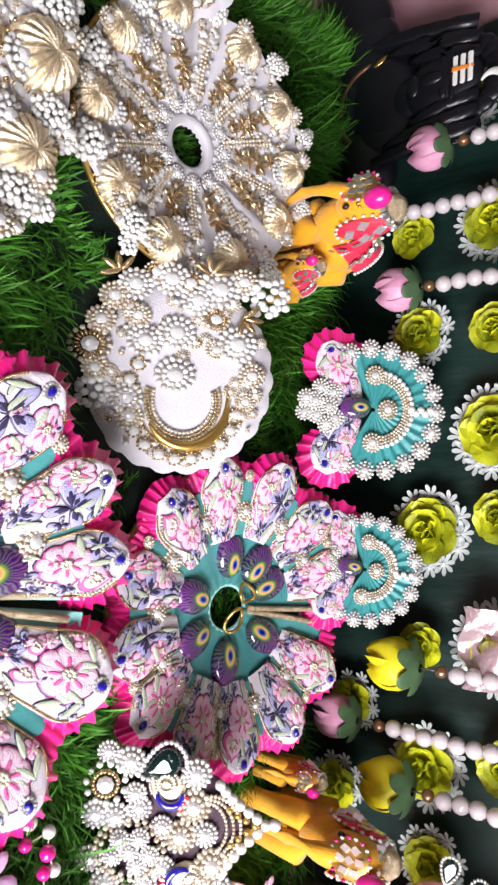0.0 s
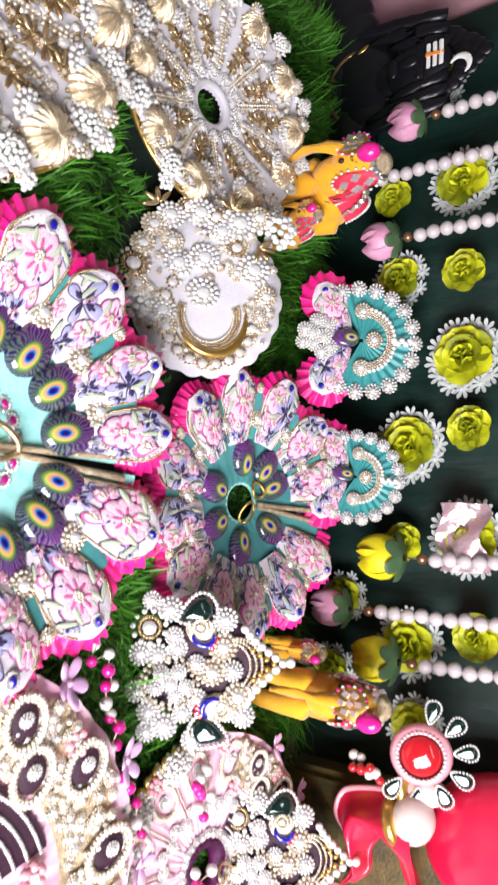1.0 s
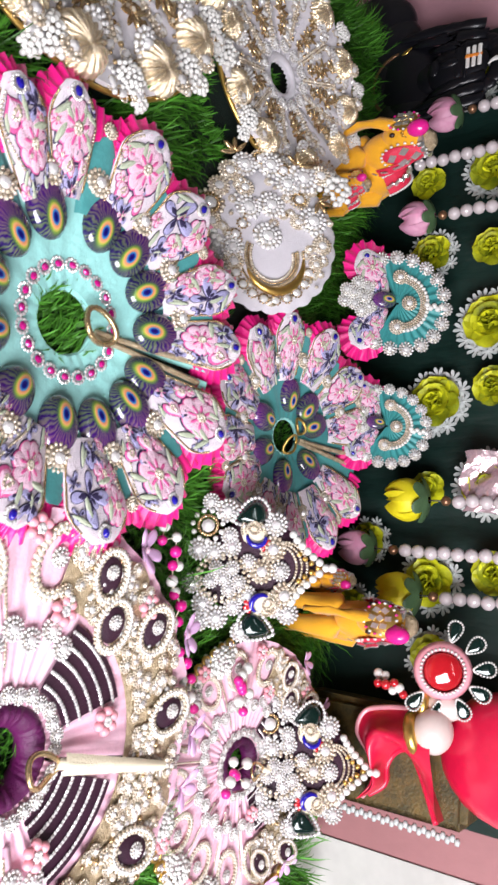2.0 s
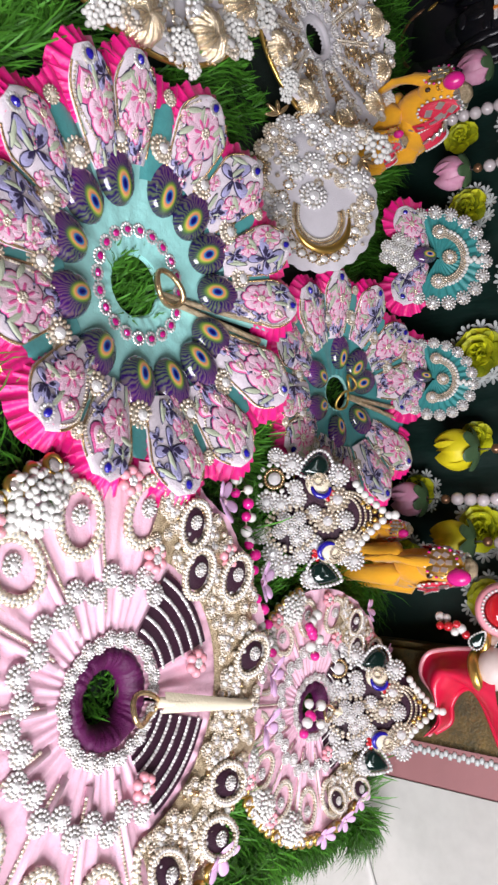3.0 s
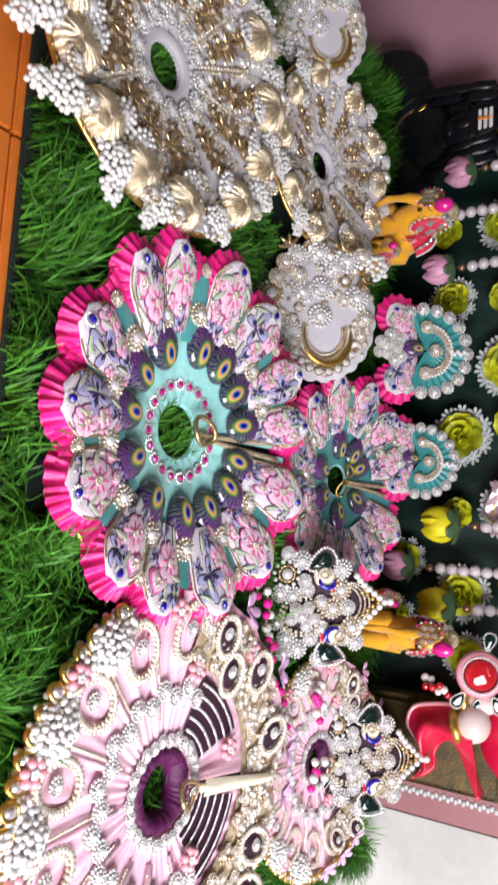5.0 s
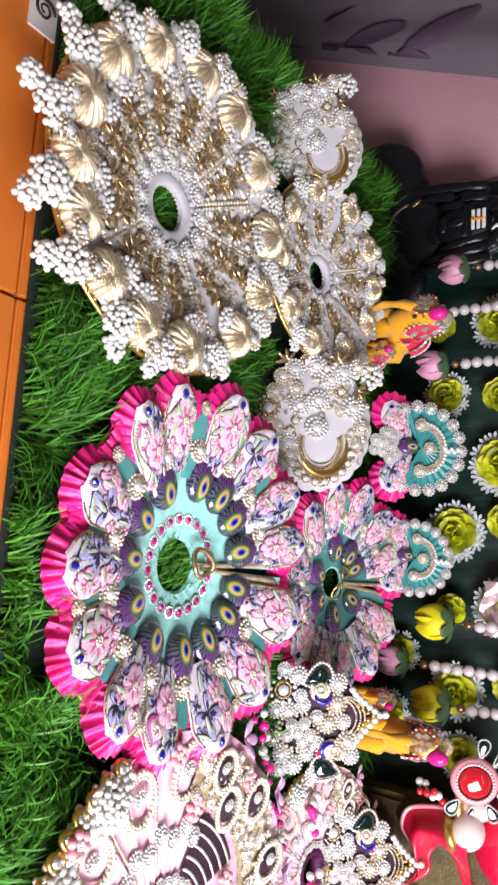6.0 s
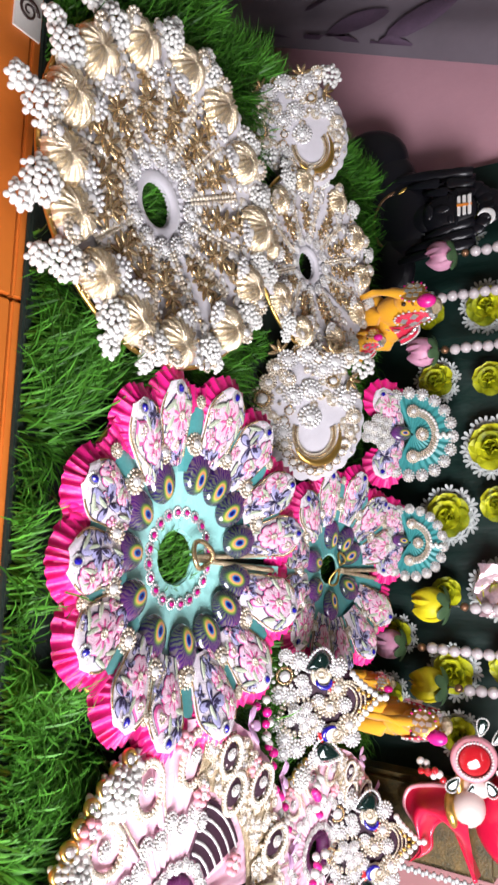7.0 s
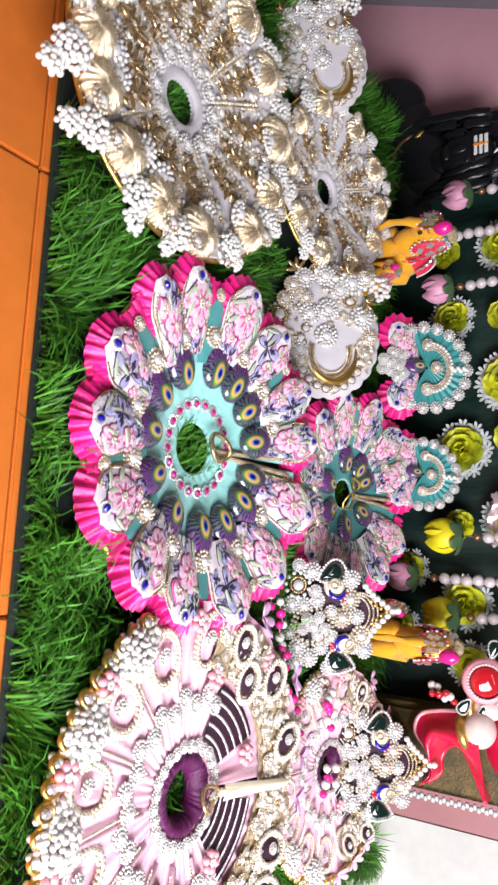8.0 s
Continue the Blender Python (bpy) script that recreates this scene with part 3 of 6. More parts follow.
def embroider(fn, su, sv, kind, flip):
    """Flowers, hearts, leaves and butterflies sewn on a petal."""
    a = Acc()
    f = flip

    def flower(u, v, size, petals=7):
        for k in range(petals):
            ang = 360 * k / petals + 15
            stick(a, WIDE, "navy", fn, u, v, size * 0.57, ang, 0.0003, su, sv)
            stick(a, WIDE, "rosepink", fn, u, v, size * 0.54, ang, 0.0006, su, sv)
            du, dv = size * 0.07 * math.cos(radians(ang)) / su, size * 0.07 * math.sin(radians(ang)) / sv
            stick(a, WIDE, "palepink", fn, u + du, v + dv, size * 0.44, ang, 0.0010, su, sv)
            stick(a, NARROW, "rosepink", fn, u + du, v + dv, size * 0.26, ang, 0.0016, su, sv)
        for k in range(9):
            t = k * 0.8
            stick(a, (BEAD[0] * 0.055, BEAD[1]), "stonewarm", fn, u + size * 0.08 * math.cos(t) * (k > 0) / su, v + size * 0.08 * math.sin(t) * (k > 0) / sv, size, 0, 0.0022, su, sv)

    def heart(u, v, size, rot):
        stick(a, HEART, "navy", fn, u, v, size * 1.06, rot, 0.0004, su, sv)
        stick(a, HEART, "rosepink", fn, u, v, size, rot, 0.0007, su, sv)
        stick(a, HEART, "palepink", fn, u, v, size * 0.78, rot, 0.0013, su, sv)
        for k in range(9):
            t = k * 0.7
            q = size * (0.16 if k > 2 else 0.06)
            stick(a, (BEAD[0] * 0.07, BEAD[1]), "stonewarm", fn, u + q * math.cos(t) / su, v + q * math.sin(t) / sv, size, 0, 0.0020, su, sv)

    def leaf(u, v, size, rot):
        stick(a, LEAFSHAPE, "navy", fn, u, v, size * 1.08, rot, 0.0004, su, sv)
        du, dv = size * 0.06 * math.cos(radians(rot)) / su, size * 0.06 * math.sin(radians(rot)) / sv
        stick(a, LEAFSHAPE, "sage", fn, u + du, v + dv, size * 0.96, rot, 0.0009, su, sv)

    def butterfly(u, v, size, rot):
        for ang, q in ((40, 1.0), (-40, 1.0), (125, 0.72), (-125, 0.72), (0, 0.5)):
            stick(a, PETAL, "navy", fn, u, v, size * 0.62 * q, rot + ang, 0.0005, su, sv)
            du, dv = size * 0.05 * math.cos(radians(rot + ang)) / su, size * 0.05 * math.sin(radians(rot + ang)) / sv
            stick(a, PETAL, "lilac", fn, u + du, v + dv, size * 0.53 * q, rot + ang, 0.0010, su, sv)
            for off in (-14, 0, 14):
                stick(a, NARROW, "navy", fn, u + du, v + dv, size * (0.34 if off == 0 else 0.26) * q, rot + ang + off, 0.0014, su, sv)

    if kind == 0:
        flower(0.58, 0.02 * f, 0.031, 8)
        heart(0.26, -0.30 * f, 0.0165, 80)
        heart(0.26, 0.50 * f, 0.0135, 120)
        butterfly(0.06, 0.0, 0.021, 20)
        spots = ((0.84, 0.45, 200), (0.82, -0.55, 150), (0.66, -0.95, 60), (0.64, 0.95, -60), (0.40, 0.92, -50), (0.42, -0.92, 40))
    elif kind == 1:
        butterfly(0.54, -0.35 * f, 0.031, 40 * f)
        butterfly(0.14, 0.15 * f, 0.020, 0)
        flower(0.66, 0.55 * f, 0.022, 7)
        flower(0.34, 0.35 * f, 0.018, 6)
        spots = ((0.30, -0.45, 160), (0.40, 0.9, 120), (0.80, -0.35, 190), (0.82, 0.25, 170), (0.70, -0.95, 60), (0.24, 0.8, 140), (0.44, 0.0, 100))
    else:
        heart(0.68, 0.42 * f, 0.019, 90 + 25 * f)
        flower(0.42, -0.10 * f, 0.026, 7)
        butterfly(0.72, -0.50 * f, 0.022, 10)
        butterfly(0.06, 0.2 * f, 0.015, 50)
        spots = ((0.16, 0.3, 170), (0.20, -0.5, 190), (0.48, 0.9, 90), (0.30, 0.85, 60), (0.86, 0.0, 180), (0.56, -0.95, 90))
    for u, v, rot in spots:
        leaf(u, v * f, 0.0150, rot * f)
    # small sprigs fill the net between the large motifs
    for k in range(9):
        u, v = 0.05 + 0.095 * k, 0.82 * math.sin(k * 2.4 + kind)
        if k % 3 == 0:
            flower(u, v, 0.010, 5)
        elif k % 3 == 1:
            butterfly(u, v, 0.012, k * 50)
        else:
            leaf(u, v, 0.010, k * 70)
    return a


def ruffle(fn, pleats, wide):
    """A pleated ribbon round the outer end of a petal."""
    edge = []
    for k in range(25):
        t = k / 24
        if t < 0.36:
            edge.append((0.42 + 0.5 * t / 0.36, -1.0))
        elif t > 0.64:
            edge.append((0.42 + 0.5 * (1 - t) / 0.36, 1.0))
        else:
            s = (t - 0.5) / 0.14
            edge.append((0.92 + 0.07 * math.cos(s * math.pi / 2), s))
    pts = [Vector(fn(u, v)) for u, v in edge]

    def sheet(a, b):
        x = a * 24
        i = min(23, int(x))
        p = pts[i].lerp(pts[i + 1], x - i)
        d = (pts[min(24, i + 1)] - pts[max(0, i - 1)]).normalized()
        out = Vector((d.y, -d.x, 0))
        out = (out + Vector((0.35, 0, 0))).normalized()
        ph = a * pleats * 2 * math.pi
        end = math.sin(math.pi * a) ** 0.5
        q = p + out * (wide * (b - 0.15) * (0.35 + 0.65 * end) * (1 + 0.10 * math.sin(ph))) + d * (0.0010 * b * math.cos(ph))
        return (q.x, q.y, p.z * (1 - 0.12 * b) - 0.0005 + 0.0022 * math.sin(ph) * (0.3 + 0.7 * b) - 0.004 * b)

    return grid(sheet, pleats * 6, 4)


def cabochon(name, parent, m):
    """An oval printed cabochon with UV."""
    v, f = [], []
    rings, seg = 6, 22
    for i in range(rings + 1):
        q = 1 - i / rings
        for k in range(seg):
            t = 2 * math.pi * k / seg
            v.append((0.5 * q * math.cos(t), 0.5 * q * math.sin(t) * 0.75, 0.16 * math.sqrt(max(0, 1 - q * q)) + 0.05))
    base = len(v)
    for k in range(seg):
        t = 2 * math.pi * k / seg
        v.append((0.5 * math.cos(t), 0.5 * math.sin(t) * 0.75, 0.0))
    for i in range(rings):
        for k in range(seg):
            f.append((i * seg + k, i * seg + (k + 1) % seg, (i + 1) * seg + (k + 1) % seg, (i + 1) * seg + k))
    for k in range(seg):
        f.append((base + k, base + (k + 1) % seg, (k + 1) % seg, k))
    key = "cabochon_mesh"
    me = bpy.data.meshes.get(key)
    if me is None:
        me = bpy.data.meshes.new(key)
        me.from_pydata(v, [], f)
        me.materials.append(M["eye"])
        layer = me.uv_layers.new(name="UVMap")
        for loop in me.loops:
            x, y, z = v[loop.vertex_index]
            layer.data[loop.index].uv = (y / 0.75 + 0.5, x + 0.5)
        me.polygons.foreach_set("use_smooth", [True] * len(f))
        me.update()
    ob = new(name, me)
    ob.matrix_basis = m
    ob.parent = parent
    return tagged(ob, "glossy peacock-feather printed oval")


def pleated_disc(r_in, R, low, high, gap, folds, depth, key, thick=0.004, ref=None):
    """A round skirt with radial folds, open by a slit at gap (centre, half width in degrees)."""
    def top(u, v):
        c, h = gap
        a = radians(c + h + (360 - 2 * h) * u)
        r = r_in + (R - r_in) * v
        return (r * math.cos(a), r * math.sin(a), bowl(r, ref or R, low, high) + depth * math.sin(a * folds) * v ** 0.7 + 0.4 * depth * math.sin(a * folds * 2.3 + 1))

    def under(u, v):
        x, y, z = top(u, v)
        return (x, y, z - thick)

    a = Acc().add(grid(top, 240, 9), key)
    a.add(grid(under, 120, 4), key)
    a.add(grid(lambda u, v: tuple(Vector(top(u, 1.0)).lerp(Vector(under(u, 1.0)), v)), 240, 1), key)
    a.add(grid(lambda u, v: tuple(Vector(top(u, 0.0)).lerp(Vector(under(u, 0.0)), v)), 120, 1), key)
    return a


def hook_loop(parent, x, y, z, size, rot, label="gold cord loop", key="brightgold"):
    pts = [(size * (0.55 * math.sin(t) * (1 - 0.35 * math.cos(t))), size * (0.8 - 0.8 * math.cos(t)), 0.002 * math.sin(t * 2) + 0.004 * (1 - math.cos(t)) / 2) for t in [2 * math.pi * k / 28 for k in range(29)]]
    a = Acc().add(tube(pts, size * 0.11, 8), key)
    for k in range(0, 28):
        p = Vector(pts[k])
        a.add(BEAD, key, tf(p, s=size * 0.125))
    part("cord_loop", a, parent, label, pose(x, y, z, 0, 0, rot))


def peacock_dress(m, R, petals, eyes, r_eye, eye_len, r_ring, r_hole, slit, label, petal_r0, low=0.010, high=0.026):
    ob = thing("doll_dress", m, label, "dress", "peacock dresses")
    part("skirt", pleated_disc(r_hole, R * 0.87, low, high, (slit, 1.6), 9, 0.0005, "turq" if r_ring else "teal", ref=R), ob, "turquoise satin skirt")
    part("skirt_edge", Acc().add(tube([(R * 0.97 * math.cos(radians(slit + 8 + 344 * k / 90)), R * 0.97 * math.sin(radians(slit + 8 + 344 * k / 90)), high - 0.008) for k in range(91)], 0.0022, 6), "brightgold"), ob, "gold piped edge")
    # pleated ribbon under the petals, scalloped
    def hem(u, v):
        deg = slit + 7 + 346 * u
        a = radians(deg)
        near = min(abs((deg - q + 180) % 360 - 180) for q in petals)
        ph = u * 118 * 2 * math.pi
        r = R * (0.81 + (0.250 - 0.0052 * min(near, 14)) * v) * (1 + 0.006 * v * math.sin(ph))
        return (r * math.cos(a), r * math.sin(a), bowl(r, R, low, high) + 0.0012 + 0.0024 * abs(math.sin(ph / 2)) * (0.35 + 0.65 * v) - 0.005 * v * v)

    part("hem_ruffle", Acc().add(grid(hem, 118 * 6, 4), "magenta"), ob, "magenta pleated satin hem ruffle")
    # darker satin tubes between petals
    n = len(petals)
    sp = sorted(petals)
    for i, a in enumerate(sp):
        b = sp[(i + 1) % n] + (360 if i == n - 1 else 0)
        mid = (a + b) / 2
        if abs((mid - slit + 180) % 360 - 180) < 9:
            continue
        acc = Acc()
        w = R * radians(b - a) * 0.20

        def tubefn(u, v, w=w):
            r = R * (0.50 + 0.37 * u)
            x = (v - 0.5) * 2
            return (r, x * w * (0.7 + 0.5 * u) * math.sqrt(1.0 - 0.92 * u ** 5), bowl(r, R, low, high) + 0.0035 * math.sqrt(max(0, 1 - x * x)) - 0.0005)

        acc.add(grid(tubefn, 10, 8), "teal")
        pl = part("satin_panel", acc, ob, "teal satin panel", pose(0, 0, 0, 0, 0, mid))
        rs = Acc()
        rosette(rs, tf((R * 0.66, 0, bowl(R * 0.66, R, low, high) + 0.0034), 10 * i), R * 0.072, "stone", "stonewarm", 10)
        if i % 2:
            rosette(rs, tf((R * 0.90, 0.001, bowl(R * 0.9, R, low, high) + 0.0030), 33 * i), R * 0.042, "stonewarm", "stonewarm", 8)
        part("silver_rosette", rs, pl, "rhinestone rosette")
    for i, a in enumerate(petals):
        nb = min(abs((a - q + 180) % 360 - 180) for q in petals if q != a)
        w1 = min(R * 0.215, R * radians(nb) * 0.48)
        fn = petal_map(R, petal_r0, R * 1.03, w1 * 0.46, w1, R * 0.034, low, high + 0.004)
        at = pose(0, 0, 0.0012 * (i % 2), 0, 0, a)
        pt = part("petal", Acc().add(grid(lambda u, v: fn(u, 2 * v - 1), 18, 14), "netpink"), ob, "pale pink embroidered petal", at)
        emb = embroider(fn, R * 1.03 - petal_r0, w1, (i * 2 + (i // 3)) % 3, 1 if i % 2 else -1)
        for k in range(26):
            u = 0.05 + 0.8 * k / 25
            emb.add(BEAD, "stonewarm", tf(fn(u, 0.9 * (1 if i % 2 else -1) * math.sin(u * 2.6), 0.0006), s=0.0009))
        for s in (-1, 1):
            for k in range(44):
                u = 0.08 + 0.80 * k / 43
                emb.add(GEM6, "gold", tf(fn(u, 0.955 * s, 0.0002), s=0.00085))
        part("embroidery", emb, pt, "embroidered flowers, leaves and butterflies")
        part("ruffle", Acc().add(ruffle(fn, 17, R * 0.105), "magenta"), pt, "magenta pleated satin ruffle")
        g = Acc()
        gx, gy, gz = fn(0.90, 0.0)
        g.add(GEM, "bluegem", tf((gx, gy, gz + 0.0012), s=(0.0030, 0.0023, 0.0030)), False)
        for k in range(13):
            t = 2 * math.pi * k / 13
            g.add(GEM6, "stone", tf((gx + 0.0042 * math.cos(t), gy + 0.0035 * math.sin(t), gz + 0.0004), s=0.0012), False)
        g.add(lathe([(0.0050, -0.001), (0.0050, 0.0005), (0.002, 0.0009), (0, 0.0009)], 14), "silver", tf((gx, gy, gz), s=(1, 0.85, 1)))
        part("blue_gem", g, pt, "blue gem in a rhinestone rim")
    for i, a in enumerate(eyes):
        z = bowl(r_eye, R, low, high)
        cabochon("peacock_eye", ob, pose(r_eye * math.cos(radians(a)), r_eye * math.sin(radians(a)), z + 0.0005 + 0.001 * (i % 2), 0, -6, a) @ Matrix.Scale(eye_len, 4))
    if r_ring:
        for k in range(20):
            a = radians(slit + 12 + 336 * k / 19)
            g = Acc()
            z = bowl(r_ring, R, low, high) + 0.0006
            g.add(GEM, "pinkgem", tf((0, 0, 0.0010), s=(0.0021, 0.0025, 0.0024)), False)
            for q in range(11):
                t = 2 * math.pi * q / 11
                g.add(GEM6, "stone", tf((0.0035 * math.cos(t), 0.0039 * math.sin(t), 0.0003), s=0.0012), False)
            part("pink_gem", g, ob, "magenta gem in a rhinestone rim", pose(r_ring * math.cos(a), r_ring * math.sin(a), z, 0, 0, math.degrees(a)))
    part("neck_piping", Acc().add(tube([(r_hole * math.cos(radians(slit + 5 + 350 * k / 50)), r_hole * math.sin(radians(slit + 5 + 350 * k / 50)), low) for k in range(51)], 0.0016, 6), "turq"), ob)
    for s in (-1, 1):
        a = radians(slit + 3.2 * s)
        b = radians(slit + 4.6 * s)
        pts = [(r * math.cos(a if r < R * 0.4 else a + (b - a) * (r / R - 0.4)), r * math.sin(a if r < R * 0.4 else a + (b - a) * (r / R - 0.4)), bowl(r, R, low, high) + 0.0025) for r in [r_hole + (R * 0.80 - r_hole) * k / 12 for k in range(13)]]
        part("gold_binding", Acc().add(tube(pts, 0.0019, 8), "zari"), ob, "gold ribbon binding of the slit")
    return ob


big = peacock_dress(pose(0.061, 0.107, 0.004, 3, 0, 0), 0.120, [-169, -150, -121, -98, -73, -46, -24, 5, 33, 62, 92, 112, 137, 161],
                    [-129, -156, 166, 143, 119, 94, 66, 44, 18, -9, -40, -73, -102], 0.0615, 0.0350, 0.032, 0.0195, 80,
                    "pink and turquoise doll dress with peacock-eye cabochons on artificial grass", 0.066, 0.003, 0.028)
hook_loop(big, 0.006, 0.030, 0.013, 0.0165, 158, "gold cord loop", "gold")
small = peacock_dress(pose(0.106, 0.338, 0.008, 10, 0, 0), 0.095, [-170, -142, -112, -84, -58, -30, -4, 24, 52, 100, 128, 158],
                      [180, 140, 110, -112, -65, -12, 50], 0.034, 0.029, 0, 0.015, 78,
                      "small pink doll dress with peacock-eye cabochons on artificial grass", 0.045, 0.006, 0.022)
hook_loop(small, -0.004, 0.018, 0.012, 0.010, 150)
hook_loop(small, 0.014, -0.004, 0.012, 0.010, 60)


def stuff_part(name, acc, parent, label, at=None):
    return tagged(part(name, acc, parent, label, at), kind="stuff")


def shell_shape():
    """A ribbed scallop of wound gold thread, hinge towards -x."""
    def fn(u, v):
        a = 2 * math.pi * u
        q = v
        rib = abs(math.cos(a * 9)) * min(1.0, q * 3)
        coil = 0.006 * math.sin(q * 60 + 2 * math.cos(a * 18))
        r = q * (1 + 0.09 * rib)
        return (r * math.cos(a) + 0.16 * (1 - q), r * math.sin(a), 0.72 * math.sqrt(max(0, 1 - q * q)) + 0.17 * rib * math.sqrt(q) + coil)

    return grid(fn, 144, 12, wrap_u=True)


SHELL = shell_shape()


def gold_dress(m, R, shells, heaps, r_hole, label, low, high, seed):
    rng = random.Random(seed)
    ob = thing("doll_dress", m, label, "dress", "gold and white dresses")
    n = len(shells)
    part("skirt", pleated_disc(r_hole, R * 0.96, low, high, (-60, 0.01), n, 0.0020, "velvet"), ob, "white velvet skirt with padded folds")
    part("skirt_edge", Acc().add(tube([(R * 0.975 * math.cos(2 * math.pi * k / 90), R * 0.975 * math.sin(2 * math.pi * k / 90), high - 0.004) for k in range(90)], 0.0018, 6, closed=True), "brightgold"), ob, "gold piped edge")
    part("neck_ring", Acc().add(grid(lambda u, v: ((r_hole + R * 0.035 + R * 0.042 * math.cos(2 * math.pi * v)) * math.cos(2 * math.pi * u), (r_hole + R * 0.035 + R * 0.042 * math.cos(2 * math.pi * v)) * math.sin(2 * math.pi * u), low + 0.001 + 0.0028 * math.sin(2 * math.pi * v)), 60, 10, True, True), "velvet"), ob, "smooth white velvet neck ring")
    for k in range(12):
        a = 2 * math.pi * k / 12
        r = r_hole + R * 0.13
        nr = Acc()
        rosette(nr, tf((r * math.cos(a), r * math.sin(a), bowl(r, R, low, high) + 0.002), k * 40), R * 0.066, "stone", "stone", 9)
        part("neck_rosette", nr, ob, "clear rhinestone rosette")
    for i, a in enumerate(shells):
        nxt = shells[(i + 1) % n] + (360 if i == n - 1 else 0)
        mid = (a + nxt) / 2
        # shell with its stones
        s = R * 0.140 * rng.uniform(0.92, 1.08)
        sh = Acc().add(SHELL, "shellgold", tf((R * 0.84, 0, bowl(R * 0.84, R, low, high) + 0.001), rng.uniform(-20, 20), (s, s, s * 0.95)))
        sp = part("gold_shell", sh, ob, "shell of wound gold thread", pose(0, 0, 0, 0, 0, a))
        rs = Acc()
        side = R * 0.085 * (1 if i % 2 else -1)
        rosette(rs, tf((R * 0.72, side * 0.6, bowl(R * 0.72, R, low, high) + s * 0.45), 0, ry=18), R * 0.090, "stone", "stone", 9)
        rosette(rs, tf((R * 0.93, -side, bowl(R, R, low, high) + s * 0.35), 0, ry=-15), R * 0.072, "stone", "stonewarm", 8)
        for k in range(16):
            t = 2 * math.pi * k / 16
            rs.add(BEAD, "gold", tf((R * 0.84 + s * 1.05 * math.cos(t), s * 1.05 * math.sin(t), bowl(R * 0.84, R, low, high) + 0.0012), s=R * 0.014))
        part("rosette", rs, sp, "clear rhinestone rosette")
        # gold leaf sprays with a stone
        lf = Acc()
        for r, sc, rot in ((0.56, 0.115, rng.uniform(-25, 25)), (0.50, 0.105, 180 + rng.uniform(-30, 30)), (0.68, 0.10, 90 + rng.uniform(-30, 30)), (0.40, 0.08, rng.uniform(0, 90))):
            t = tf((R * r, rng.uniform(-1, 1) * R * 0.02, bowl(R * r, R, low, high) + 0.0022), rot)
            gold_leaves(lf, t, R * sc, 5, "gold", 190)
            rosette(lf, t @ tf((-R * 0.02, 0, 0.0012)), R * 0.036, "stonewarm", "gold", 8)
        part("leaf_spray", lf, ob, "antique gold leaf spray with a stone", pose(0, 0, 0, 0, 0, a))
        # double row of beads to the rim, and scattered stones
        br = Acc()
        for off in (-0.0017, 0.0017):
            pts = [(R * f, off * R / 0.115, bowl(R * f, R, low, high) + 0.0024) for f in (0.30, 0.45, 0.6, 0.72)]
            chain(br, pts, R * 0.0165, "stonewarm", shape=BEAD, flat=False)
        for k in range(72):
            f = rng.uniform(0.30, 0.99)
            y = rng.choice((-1, 1)) * R * rng.uniform(0.025, 0.075) * (f + 0.3)
            z = bowl(R * f, R, low, high) + 0.0018
            if k % 3 == 0:
                br.add(GEM, "stone", tf((R * f, y, z), rng.uniform(0, 180), (R * 0.033, R * 0.021, R * 0.03)), False)
                chain(br, oval_points(R * f, y, z - 0.0003, R * 0.039, R * 0.028, rng.uniform(0, 180), 16), R * 0.008, "stonewarm")
            else:
                br.add(BEAD, rng.choice(("gold", "gold", "stonewarm", "stone", "pearl")), tf((R * f, y, z), s=R * rng.uniform(0.012, 0.019)))
        part("bead_strip", br, ob, "double row of champagne beads", pose(0, 0, 0, 0, 0, mid))
    for i, (a, r, s) in enumerate(heaps):
        hp = Acc()
        pearl_heap(hp, tf((-R * 0.03, 0, 0), i * 50), R * 0.118 * s, 54, size=0.150)
        pearl_heap(hp, tf((R * 0.09 * s, R * 0.07 * s * (1 if i % 2 else -1), -0.002), i * 70), R * 0.070 * s, 24, size=0.25)
        stuff_part("pearl_knot", hp, ob, "knot of white pearls", pose((r - 0.005) * math.cos(radians(a)), (r - 0.005) * math.sin(radians(a)), high - 0.0005, 0, 0, a))
    return ob


gold_dress(pose(-0.183, 0.094, 0.003, 2, 0, 0), 0.116, [-163, -135, -111, -89, -71, -49, -27, -3, 34, 62, 91, 121, 145, 169],
           [(-124, 0.120, 1), (-150, 0.116, 1), (179, 0.117, 0.9), (155, 0.120, 0.9), (-101, 0.124, 1.05), (-80, 0.126, 1.05), (-59, 0.126, 1), (-36, 0.118, 1), (-14, 0.114, 0.9), (50, 0.114, 0.9), (127, 0.120, 0.9), (104, 0.116, 0.9), (76, 0.112, 0.8), (18, 0.112, 0.8)],
           0.016, "gold and white doll dress with pearls and gold shells", 0.010, 0.028, 3)
gold_dress(pose(-0.180, 0.305, 0.008, 9, 0, 0), 0.085, [152, 119, 88, 57, 16, -24, -56, -92, -129, -165],
           [(136, 0.094, 0.8), (104, 0.096, 0.7), (72, 0.094, 0.8), (36, 0.092, 0.8), (-4, 0.09, 0.9), (-40, 0.086, 1.0), (-74, 0.088, 1.2), (-110, 0.086, 1.1), (-147, 0.086, 1.0), (172, 0.088, 0.9)],
           0.013, "small gold and white doll dress with pearl knots", 0.012, 0.028, 5)


